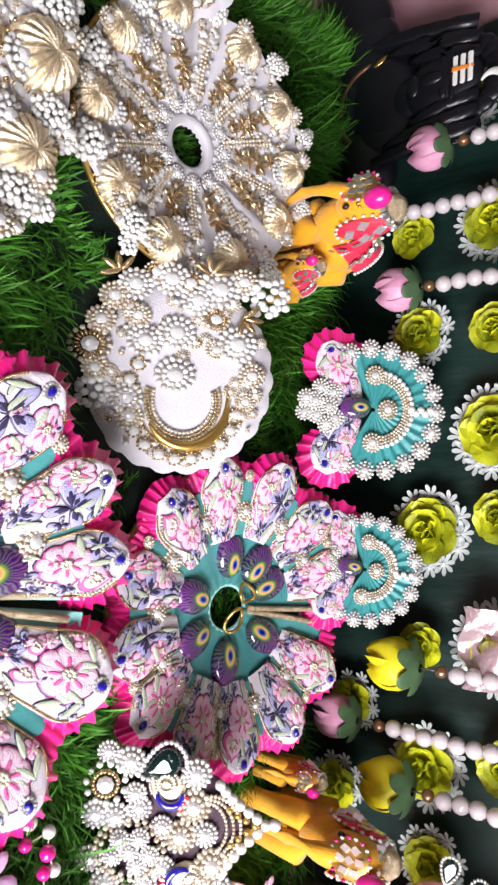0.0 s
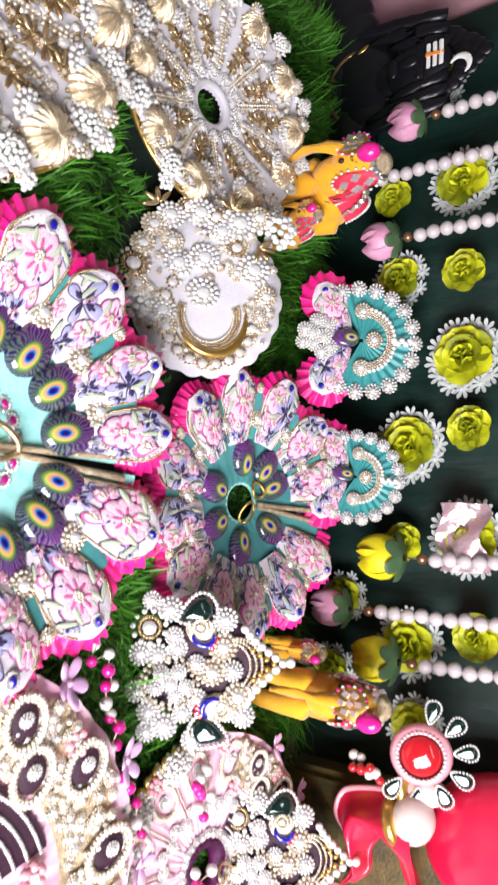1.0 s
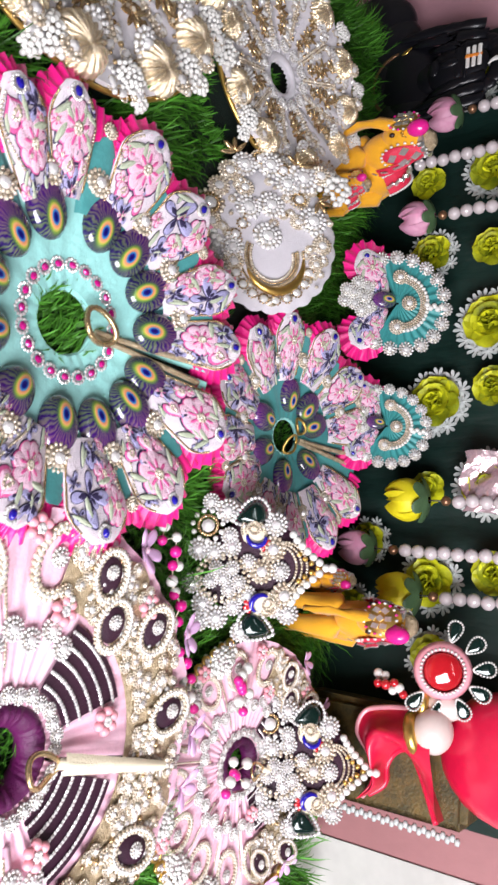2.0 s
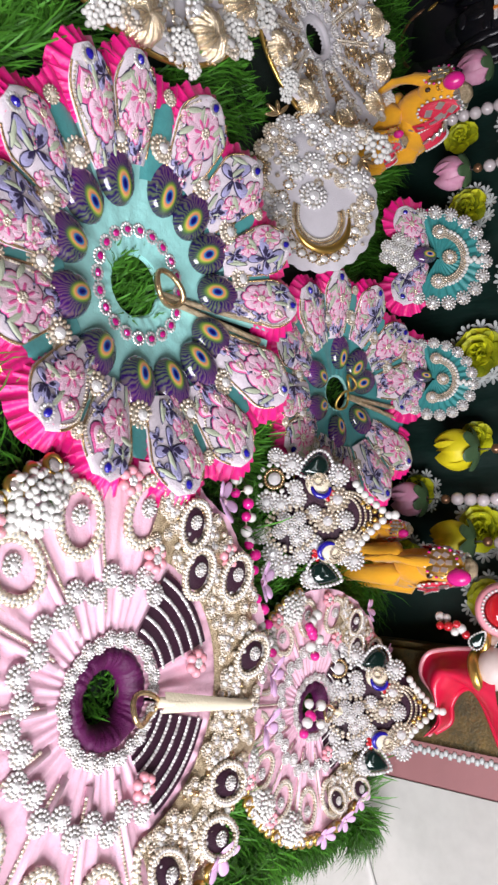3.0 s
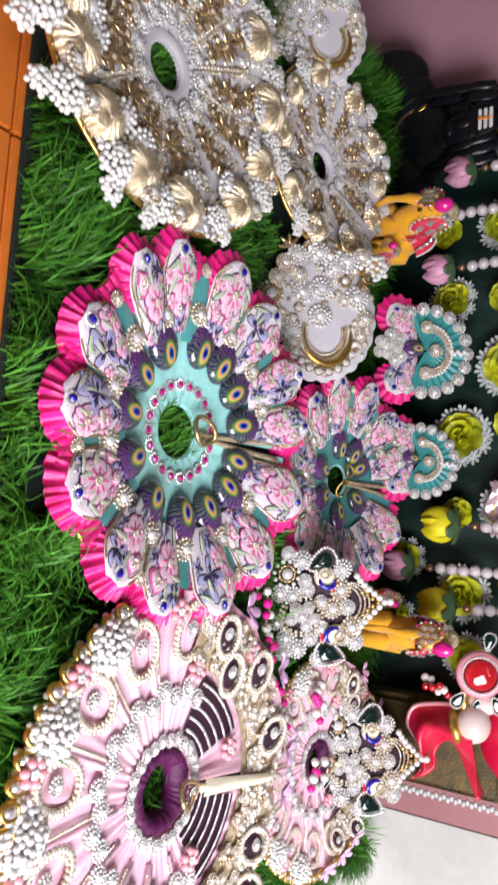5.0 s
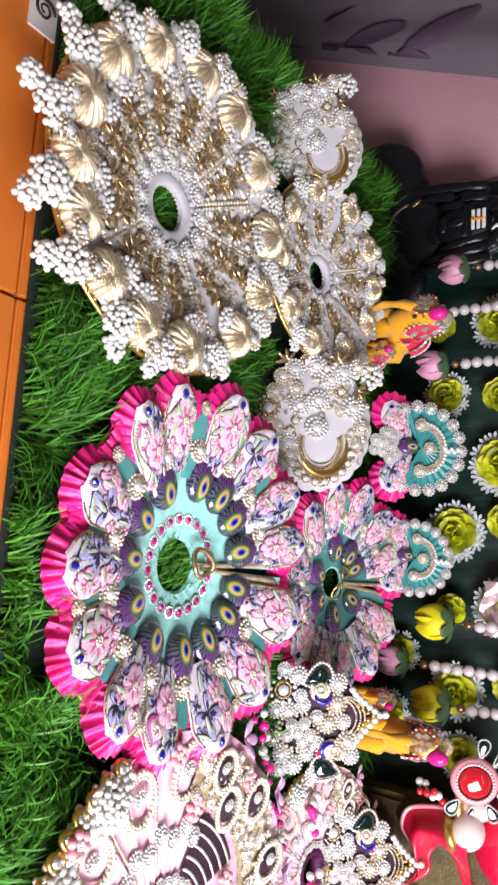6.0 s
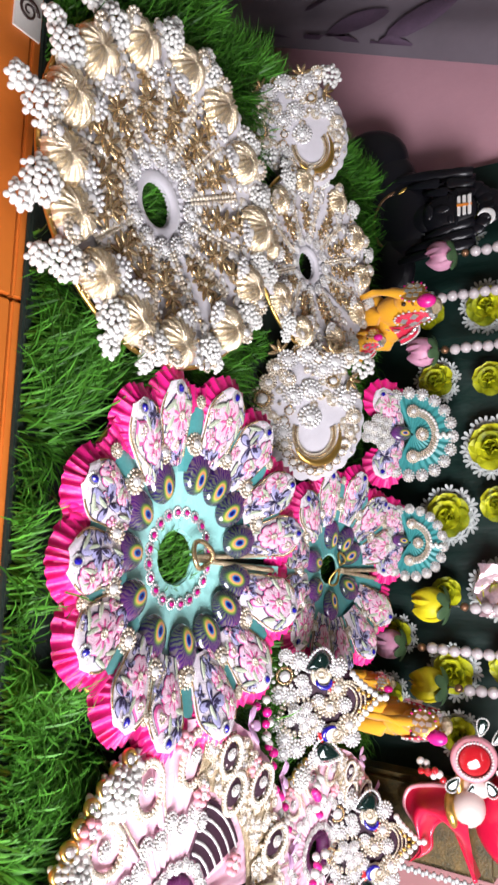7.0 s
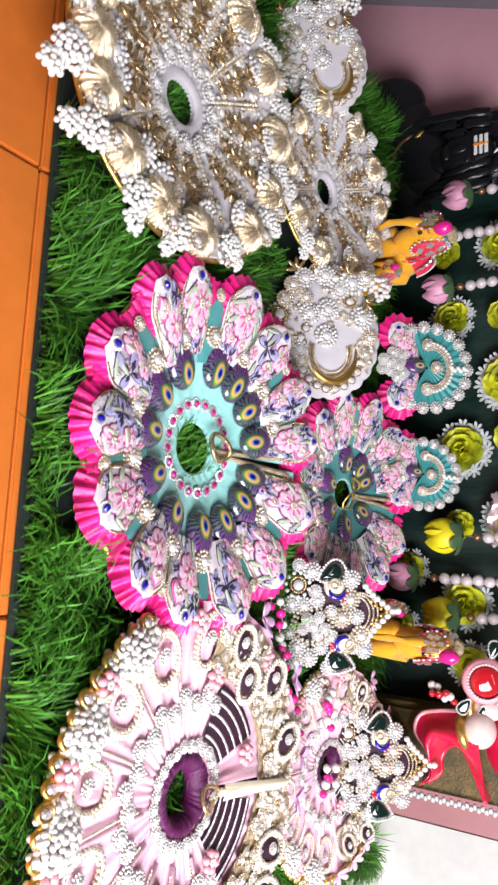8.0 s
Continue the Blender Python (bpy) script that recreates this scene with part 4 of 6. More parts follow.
def white_crown(m, label):
    """A scalloped white velvet plate with a gold crescent, rosettes and leaves."""
    ob = thing("tiara", m, label, "tiara", "white and gold crowns")
    out = []
    for k in range(96):
        t = 2 * math.pi * k / 96
        r = 1 + (0.045 * abs(math.sin(t * 11)) if -0.9 < math.atan2(math.sin(t), math.cos(t)) < 2.6 else 0)
        out.append((0.058 * r * math.cos(t) * (1.0 if math.cos(t) > 0 else 0.95), 0.049 * r * math.sin(t)))
    part("plate", Acc().add(blob(out, 0.006, 4), "velvet", tf((0, 0, -0.002))), ob, "scalloped white velvet plate")
    c = Acc()
    for q, key, sz in ((0.0165, "stonewarm", 0.0012), (0.0185, "gold", 0.0010), (0.0205, "zari", 0.0012), (0.0250, "gold", 0.0010)):
        chain(c, oval_points(0.016, 0.001, 0.0052, q * 1.15, q * 0.95, 0, 40, -105, 112), sz, key, shape=BEAD, flat=False)
    c.add(tube(oval_points(0.017, 0.003, 0.0054, 0.0262, 0.0215, 0, 24, -60, 100), 0.0034, 8, [0.25 + 0.75 * math.sin(math.pi * k / 24) for k in range(25)]), "brightgold")
    chain(c, oval_points(0.0175, 0.003, 0.0062, 0.0270, 0.0222, 0, 24, -10, 70), 0.0017, "darkplum", step=0.0050, shape=GEM6)
    part("crescent", c, ob, "gold beaded crescent")
    for k in range(13):
        g = Acc()
        x, y, z = oval_points(0.016, 0.001, 0.0046, 0.0345, 0.0290, 0, 12, -125, 80)[k]
        g.add(GEM, "stone", tf((0, 0, 0.001), s=0.0030), False)
        for q in range(10):
            t = 2 * math.pi * q / 10
            g.add(BEAD, "gold", tf((0.0036 * math.cos(t), 0.0036 * math.sin(t), 0.0005), s=0.0010))
        part("crescent_stone", g, ob, "clear stone in a gold rim", pose(x, y, z))
    for x, y, r in ((-0.032, -0.024, 0.0060), (-0.018, -0.020, 0.0082), (-0.024, -0.004, 0.0086), (0.001, -0.004, 0.0092), (-0.020, 0.028, 0.0095), (-0.002, 0.037, 0.0066), (-0.052, 0.017, 0.0100), (-0.044, 0.006, 0.0078), (-0.055, -0.008, 0.0086), (-0.050, -0.026, 0.0080),
                    (-0.042, -0.036, 0.0070), (-0.028, -0.042, 0.0068), (0.016, -0.028, 0.0076), (0.027, -0.026, 0.0066), (0.000, -0.044, 0.0060), (-0.058, 0.030, 0.0070), (-0.016, 0.017, 0.0052), (0.014, 0.034, 0.0050)):
        rs = Acc()
        rosette(rs, tf((x, y, 0.0045), x * 9000), r * 1.18, "stone", "stone" if r > 0.0075 else "stonewarm", 11)
        part("rosette", rs, ob, "clear rhinestone rosette")
    for x, y, q in ((-0.013, -0.047, 1.0), (-0.034, 0.016, 0.72), (-0.054, 0.002, 0.66), (-0.058, -0.016, 0.60)):
        b = Acc()
        b.add(GEM, "stone", tf((0, 0, 0.002), s=0.0045), False)
        for k in range(20):
            t = 2 * math.pi * k / 20
            b.add(BEAD, "gold", tf((0.0066 * math.cos(t), 0.0066 * math.sin(t), 0.001), math.degrees(t), (0.0024, 0.0010, 0.0014)))
        for k in range(16):
            t = 2 * math.pi * k / 16
            b.add(BEAD, "stonewarm", tf((0.0098 * math.cos(t), 0.0098 * math.sin(t), 0.0), s=0.0017))
        part("brooch", b, ob, "round gold brooch with a clear stone", pose(x, y, 0.005) @ Matrix.Scale(q, 4))
    rng = random.Random(21)
    sc = Acc()
    for k in range(150):
        t, q = rng.uniform(0, 2 * math.pi), math.sqrt(rng.random())
        x, y = 0.054 * q * math.cos(t), 0.046 * q * math.sin(t)
        if x > 0.0 and abs(y) < 0.024 and x < 0.04:
            continue
        if k % 3 == 0:
            rosette(sc, tf((x, y, 0.0040), k * 31), rng.uniform(0.0030, 0.0046), "stone", "stonewarm", 8)
        else:
            sc.add(BEAD, rng.choice(("gold", "stonewarm", "stone", "pearl")), tf((x, y, 0.0050), s=rng.uniform(0.0011, 0.0020)))
    stuff_part("stone_scatter", sc, ob, "scattered small clear and gold stones")
    lv = Acc()
    for x, y, rot in ((-0.036, 0.030, 60), (-0.060, 0.012, 170), (-0.056, -0.034, 215)):
        gold_leaves(lv, tf((x, y, 0.006), rot), 0.0125, 4, "gold", 140)
    part("leaf_spray", lv, ob, "antique gold leaves")
    ph = Acc()
    pearl_heap(ph, tf((-0.052, 0.044, 0.0)), 0.013, 30, size=0.20)
    pearl_heap(ph, tf((0.014, -0.044, 0.0)), 0.011, 22, size=0.22)
    stuff_part("pearl_knot", ph, ob, "knot of white pearls")
    return ob


wc = white_crown(pose(-0.040, 0.283, 0.030, 33, 4, -2) @ Matrix.Diagonal((0.96, 1.12, 1, 1)), "white velvet doll crown with gold crescent and rosettes on grass")
copy_thing(wc, pose(-0.292, 0.282, 0.034, 36, -6, 20) @ Matrix.Scale(0.82, 4))

# ---- pink dresses ----


def lilac_flower(acc, t, r):
    for k in range(5):
        acc.add(PETAL, "lilacfl", t @ tf((0, 0, r * 0.1), 72 * k, (r, r * 0.95, r * 1.2), ry=-22))
    acc.add(BEAD, "palepink", t @ tf((0, 0, r * 0.25), s=r * 0.16))


def oval_loop(acc, x, y, z, a, b, rot, dark=None):
    """A spiral oval of two rows of stones round a rosette."""
    for q in (1.0, 0.80):
        chain(acc, oval_points(x, y, z, a * q, b * q, rot, 36, 20, 372, 0.04), a * 0.095, "stonewarm", shape=BEAD, flat=False)
    acc.add(tube(oval_points(x, y, z - 0.0003, a * 0.9, b * 0.9, rot, 30, 15, 375), a * 0.10, 6), "cream")
    chain(acc, oval_points(x, y, z + 0.0008, a * 0.9, b * 0.9, rot, 36, 20, 372), a * 0.07, "stone", shape=GEM6)
    if dark:
        acc.add(blob([(p[0], p[1]) for p in oval_points(x, y, 0, a * 0.66, b * 0.66, rot, 16)[:-1]], 0.0012, 2), dark, tf((0, 0, z - 0.0016)))
    c, s = math.cos(radians(rot)), math.sin(radians(rot))
    rosette(acc, tf((x + a * 0.12 * c, y + a * 0.12 * s, z), 0), a * 0.28, "stone", "stone", 8)


def pink_dress(m, label):
    R, low, high = 0.124, 0.012, 0.024
    ob = thing("doll_dress", m, label, "dress", "pink beaded dresses")

    def P(a, r, dz=0.0):
        return (r * math.cos(radians(a)), r * math.sin(radians(a)), bowl(r, R, low, high) + dz)

    part("skirt", pleated_disc(0.021, R * 0.965, low, high, (76, 2), 22, 0.0016, "pinksatin"), ob, "pink satin skirt with radial folds")
    def roll(u, v):
        r = 0.0196 + 0.0062 * math.cos(2 * math.pi * v)
        return (r * math.cos(2 * math.pi * u), r * math.sin(2 * math.pi * u), low - 0.003 + 0.0075 * math.sin(2 * math.pi * v) + 0.0022 * math.cos(2 * math.pi * v) + 0.0005 * math.sin(u * 150 + 3 * math.sin(u * 40)))

    neck = grid(roll, 120, 14, True, True)
    part("neck_roll", Acc().add(neck, "plum"), ob, "plum velvet neck roll")
    for k in range(26):
        x, y, z = P(76 + 10 + 340 * k / 25, 0.0292 + 0.0012 * (k % 2), 0.0025)
        nr = Acc()
        rosette(nr, tf((x, y, z), k * 31), 0.0044, "stone", "stone", 8)
        part("neck_rosette", nr, ob, "clear rhinestone rosette")
    rim = Acc()
    rim.add(tube([P(199 + 193 * k / 80, R * 0.975, 0.0005) for k in range(81)], 0.0032, 6), "zari")
    part("gold_edge", rim, ob, "gold braided edge")
    for k in range(38):
        a = 200 + 190 * k / 37
        g = Acc()
        g.add(GEM, "kundan", tf((0, 0, 0.0012), s=(0.0036, 0.0028, 0.0028)), False)
        g.add(lathe([(0.0058, -0.001), (0.0062, 0.001), (0.0046, 0.0026), (0.0036, 0.0014)], 14), "brightgold", tf(s=(1, 0.85, 1)))
        x, y, z = P(a, R * 1.0, 0.002)
        part("rim_stone", g, ob, "oval kundan stone in a gold rim", pose(x, y, z, 0, 8, a))
    for k, a in enumerate((168, -165, -140, -114, -87, -61, -35, -9, 14)):
        lp = Acc()
        oval_loop(lp, 0, 0, 0.002, 0.0195, 0.0140, 8 * (k % 3) - 8)
        x, y, z = P(a, 0.0945, 0.001)
        part("oval_loop", lp, ob, "oval spiral of rhinestones", pose(x, y, z, 0, -7, a))
    for k, a in enumerate((-153, -127, -101, -74, -48, -22)):
        hp = Acc()
        pearl_heap(hp, tf(), 0.0165, 84, size=0.125)
        pearl_heap(hp, tf((0.003, 0.014, -0.001)), 0.011, 26, size=0.22)
        pearl_heap(hp, tf((0.003, -0.014, -0.001)), 0.010, 26, size=0.22)
        x, y, z = P(a, R * 0.915, 0.001)
        stuff_part("pearl_knot", hp, ob, "knot of white pearls", pose(x, y, z, 0, 0, a))
    for a, r in ((178, 0.109), (-117, 0.119), (-92, 0.119), (-140, 0.119), (-66, 0.117), (-40, 0.115), (160, 0.072), (97, 0.058), (20, 0.050), (128, 0.104)):
        bf = Acc()
        bead_flower(bf, tf(), 0.0078)
        x, y, z = P(a, r, 0.004)
        part("bead_flower", bf, ob, "flower of pink beads", pose(x, y, z, 0, 0, a * 3))
    rc = Acc()
    for a in (-175, -152, -127, -100, -74, -48, -22, 2):
        chain(rc, [P(a, 0.045, 0.002), P(a, 0.065, 0.002), P(a + 1.5, 0.098, 0.002)], 0.0011, "stonewarm")
        rc.add(tube([P(a + 3, 0.04, 0.001), P(a + 3.5, 0.07, 0.001), P(a + 4, 0.1, 0.001)], 0.0022, 6), "pinksatin")
    part("stone_trim", rc, ob, "radial rows of tiny stones")
    for k in range(22):
        a = 150 + 226 * k / 21
        rr = Acc()
        rosette(rr, tf(), 0.0064, "stone", "stone", 10)
        x, y, z = P(a, 0.056 + 0.006 * (k % 2), 0.003)
        part("rosette", rr, ob, "clear rhinestone rosette", pose(x, y, z, 0, 0, a))
    # plum panels with rows of stones on either side of the slit
    for a0, a1 in ((104, 148), (22, 68)):
        pn = Acc()
        pn.add(grid(lambda u, v: P(a0 + (a1 - a0) * u, 0.034 + 0.036 * v, 0.0022), 14, 5), "darkplum")
        for q in range(5):
            r = 0.037 + 0.0072 * q
            chain(pn, [P(a0 + (a1 - a0) * k / 10, r, 0.0032) for k in range(11)], 0.0012, "stone")
        part("plum_panel", pn, ob, "dark plum velvet panel with rhinestone rows")
    # collar: cream beaded plates with loops, towards the back
    cp = Acc()
    cp.add(grid(lambda u, v: P(10 + 155 * u, 0.074 + 0.038 * v + 0.004 * v * math.sin(u * 40), 0.003 + 0.002 * math.sin(math.pi * v)), 90, 6), "zari")
    rng = random.Random(11)
    for k in range(420):
        x, y, z = P(rng.uniform(12, 163), rng.uniform(0.075, 0.112), 0.0056)
        if k % 3:
            rosette(cp, tf((x, y, z), k * 17), rng.uniform(0.0030, 0.0048), "stone", "stonewarm", 8)
        else:
            cp.add(BEAD, rng.choice(("pearl", "stonewarm", "gold")), tf((x, y, z + 0.0006), s=rng.uniform(0.0014, 0.0024)))
    part("collar_plate", cp, ob, "gold collar plate crowded with stones")
    for k, (a, r) in enumerate(((149, 0.098), (121, 0.100), (92, 0.100), (50, 0.098), (16, 0.096), (136, 0.080), (36, 0.110))):
        lp = Acc()
        oval_loop(lp, 0, 0, 0.003, 0.0150, 0.0115, 0, "darkplum")
        x, y, z = P(a, r, 0.006)
        part("oval_loop", lp, ob, "oval spiral of rhinestones over plum velvet", pose(x, y, z, -6, -8, a + 30))
    for k, a in enumerate((142, 112, 84, 70, 34, 20, 4)):
        lf = Acc()
        lilac_flower(lf, tf(), 0.0145)
        x, y, z = P(a, 0.121, 0.002)
        part("cloth_flower", lf, ob, "lilac cloth flower", pose(x, y, z, 10, 20, a))
    cl = Acc().add(grid(lambda u, v: ((v - 0.5) * 0.011 * (1 - 0.55 * u), 0.030 + 0.068 * u, bowl(0.03 + 0.068 * u, R, low, high) + 0.010 + 0.0016 * math.sin(math.pi * v)), 14, 6), "cream")
    cl.add(tube([(0, 0.028 + 0.070 * k / 8, bowl(0.03 + 0.068 * k / 8, R, low, high) + 0.009) for k in range(9)], 0.0030, 6, [1 - 0.5 * k / 8 for k in range(9)]), "cream")
    part("ribbon_tie", cl, ob, "cream ribbon over the slit", pose(0, 0, 0, 0, 0, -14))
    hook_loop(ob, 0.010, 0.030, low + 0.007, 0.0135, 170, "gold cord loop", "gold")
    return ob


pd = pink_dress(pose(0.291, 0.073, 0.004, 1.5, 0, 0) @ Matrix.Scale(1.06, 4), "pink satin doll dress crowded with pearls and rhinestones")
copy_thing(pd, pose(0.350, 0.284, 0.008, 8, 0, -6) @ Matrix.Scale(0.70, 4))


def jewelled_crown(m, label):
    """A doll's crown laid back: plum velvet under brooches, dark drops and an arch of pearls. y runs up the crown."""
    ob = thing("tiara", m, label, "tiara", "jewelled crowns")
    out = [(0.86 * x, 0.004 + 0.93 * y) for x, y in [(-0.020, 0.016), (0.022, 0.014), (0.040, 0.032), (0.040, 0.062), (0.028, 0.080), (0.012, 0.092), (0, 0.104), (-0.012, 0.092), (-0.030, 0.080), (-0.042, 0.058), (-0.036, 0.034)]]
    part("plate", Acc().add(blob(out, 0.004, 3), "darkplum", tf((0, 0, -0.003))), ob, "plum velvet plate")

    def ros(x, y, r, key="stone"):
        a = Acc()
        rosette(a, tf(), r * 1.2, key, "stonewarm" if r > 0.0078 else "stone", 10)
        part("rosette", a, ob, "clear rhinestone rosette", pose(x, y, 0.0025, 0, 0, x * 9000))

    for x, y, r in ((-0.040, 0.030, 0.0075), (-0.031, 0.066, 0.0075), (0.003, 0.056, 0.0080), (0.003, 0.070, 0.0062), (-0.013, 0.064, 0.0085), (0.020, 0.073, 0.0085), (0.033, 0.076, 0.0070), (-0.012, 0.010, 0.007), (-0.010, 0.021, 0.007), (0.036, 0.024, 0.0075), (0.039, 0.012, 0.006), (0.046, 0.042, 0.0065), (0.020, 0.046, 0.006), (-0.003, 0.046, 0.0055), (0.026, 0.014, 0.007), (0.012, 0.006, 0.0065), (-0.014, 0.034, 0.006), (0.028, 0.036, 0.006), (-0.046, 0.018, 0.0055), (0.030, 0.066, 0.0055), (-0.022, 0.032, 0.0055)):
        ros(x, y, r)
    b = Acc()
    b.add(GEM, "stone", tf((0, 0, 0.003), s=0.0050), False)
    for k in range(20):
        t = 2 * math.pi * k / 20
        b.add(BEAD, "gold", tf((0.0068 * math.cos(t), 0.0068 * math.sin(t), 0.002), s=(0.0016, 0.0016, 0.0016)))
    for k in range(11):
        t = 2 * math.pi * k / 11
        b.add(BEAD, "pearl", tf((0.0108 * math.cos(t), 0.0108 * math.sin(t), 0.001), s=0.0022))
    part("sun_brooch", b, ob, "round brooch with a clear stone in gold", pose(-0.029, 0.016, 0.003))
    cm = Acc()
    for r, k in ((0.0165, 26), (0.0138, 20)):
        for q in range(k):
            t = 2 * math.pi * q / k
            cm.add(BEAD, "stonewarm", tf((r * math.cos(t), r * math.sin(t) * 1.15, 0.001), s=0.0019))
    for x, y in ((0, 0), (0.008, 0.004), (-0.007, 0.006), (0.002, -0.009), (-0.007, -0.005), (0.003, 0.011)):
        rosette(cm, tf((x, y, 0.003), x * 9000), 0.0058, "stone", "stone", 9)
    part("medallion", cm, ob, "oval medallion of clear stones", pose(0.008, 0.028, 0.003))
    for x, y, rot, key in ((-0.037, 0.046, 20, "darkgem"), (0.043, 0.054, 160, "darkgem")):
        d = Acc()
        d.add((DROP[0] * [0.0185, 0.0200, 0.016], DROP[1]), key, tf((0, 0, 0.001)))
        c = [(0.5 * math.sin(t) * (1 - 0.55 * math.cos(t)) * 0.0195, (-0.55 * math.cos(t) + 0.05) * 0.0250, 0.0015) for t in [2 * math.pi * k / 40 for k in range(41)]]
        chain(d, c, 0.0017, "stone", step=0.0029, shape=BEAD, flat=False)
        part("dark_drop", d, ob, "dark green drop stone in a pearl rim", pose(x, y, 0.003, 0, 0, rot))
    for s in (-1, 1):
        e = Acc()
        e.add((ico(2)[0] * [0.0092, 0.0105, 0.0034], BEAD2[1]), "cream", tf((0, 0, 0)))
        for q in (0.35, 0.65, 0.95):
            chain(e, oval_points(-0.001, -0.002, 0.0042 - 0.002 * q, 0.0085 * q, 0.0095 * q, 0, 26, 130, 330), 0.0010, "stonewarm", shape=BEAD, flat=False)
        e.add(tube(oval_points(0.001, 0.002, 0.004, 0.0062, 0.0070, 0, 16, -60, 130), 0.0024, 6, [0.4 + 0.6 * math.sin(math.pi * k / 16) for k in range(17)]), "bluegem")
        for k in range(3):
            e.add((PETAL[0] * 0.006, PETAL[1]), "redgem", tf((0.002, 0.009, 0.002), 40 + 50 * k))
        chain(e, oval_points(-0.003, -0.003, 0.004, 0.0045, 0.0045, 0, 14), 0.0011, "stonewarm")
        part("enamel_peacock", e, ob, "cream and blue enamel peacock", pose(-0.024 if s < 0 else 0.026, 0.050 if s < 0 else 0.058, 0.003, 0, 0, -35 if s < 0 else 200))
    ar = Acc()
    for q in (0.0, 0.0022, 0.0044):
        chain(ar, [(0.0155 * math.cos(t) * (1 + q * 40), 0.068 + (0.014 + q * 0.8) * math.sin(t) + q, 0.003) for t in [math.pi * k / 24 for k in range(25)]], 0.0013, "stonewarm", shape=BEAD, flat=False)
    for k in range(13):
        f = k / 12
        x = 0.024 * (1 - 2 * f)
        y = 0.079 + 0.025 * (1 - abs(1 - 2 * f)) ** 1.2
        ar.add(BEAD2, "pearl", tf((x, y, 0.003), s=0.0031))
        if 2 < k < 10:
            ar.add(BEAD2, "brightgold", tf((x * 0.8, y - 0.006, 0.0025), s=0.0022))
    ar.add(BEAD2, "pearl", tf((0, 0.109, 0.003), s=0.0036))
    part("pearl_arch", ar, ob, "arch of pearls and gold beads")
    return ob


SLOPE = 47
jc = jewelled_crown(pose(0.204, 0.221, 0.009, SLOPE, 0, 0) @ Matrix.Scale(0.95, 4), "jewelled doll crown with dark drop stones and pearl arch")
copy_thing(jc, pose(0.352, 0.298, 0.012, SLOPE - 2, 0, -10))

# strands of beads on the grass, on the small pink dress and by the elephant


def bead_strand(rows, label, keys, size, per):
    ob = thing("bead_strand", pose(0, 0, 0), label, "beads", "bead strands")
    pts = [Vector(p) for p in rows]
    cord, k = [], 0
    for a, b in zip(pts, pts[1:]):
        for q in range(per):
            p = a.lerp(b, q / per) + Vector((0.004 * math.sin(k * 2.1), 0.004 * math.cos(k * 2.9), 0))
            part("bead", Acc().add(BEAD2, keys[k % 2], tf(s=size + 0.0006 * (k % 3 == 0))), ob, "", pose(*p))
            cord.append(p)
            k += 1
    part("cord", Acc().add(tube(cord, 0.0005, 5), "cream"), ob, "thin thread")
    return ob


bead_strand(((0.176, 0.176, 0.026), (0.192, 0.190, 0.030), (0.210, 0.184, 0.030), (0.226, 0.192, 0.030), (0.246, 0.186, 0.031), (0.262, 0.196, 0.032), (0.284, 0.206, 0.032), (0.300, 0.214, 0.032)),
            "strand of hot pink and white beads lying on grass", ("pearl", "hotbead"), 0.0034, 3)
bead_strand(((0.278, 0.268, 0.03), (0.285, 0.262, 0.03), (0.293, 0.273, 0.03), (0.299, 0.262, 0.03), (0.309, 0.273, 0.03)),
            "short strand of hot pink and white beads on a pink dress", ("pearl", "hotbead"), 0.0036, 2)
bead_strand(((0.345, 0.271, 0.03), (0.343, 0.255, 0.03), (0.355, 0.272, 0.03), (0.352, 0.255, 0.03), (0.358, 0.245, 0.03)),
            "short strand of hot pink and white beads on a pink dress", ("pearl", "hotbead"), 0.0036, 2)
bead_strand(((0.29, 0.368, 0.086), (0.294, 0.368, 0.092), (0.297, 0.367, 0.099), (0.297, 0.367, 0.105), (0.299, 0.367, 0.112)),
            "strand of red and white beads beside the toy elephant", ("pearl", "redgem"), 0.0034, 2)

# ---- fan crowns at the back ----


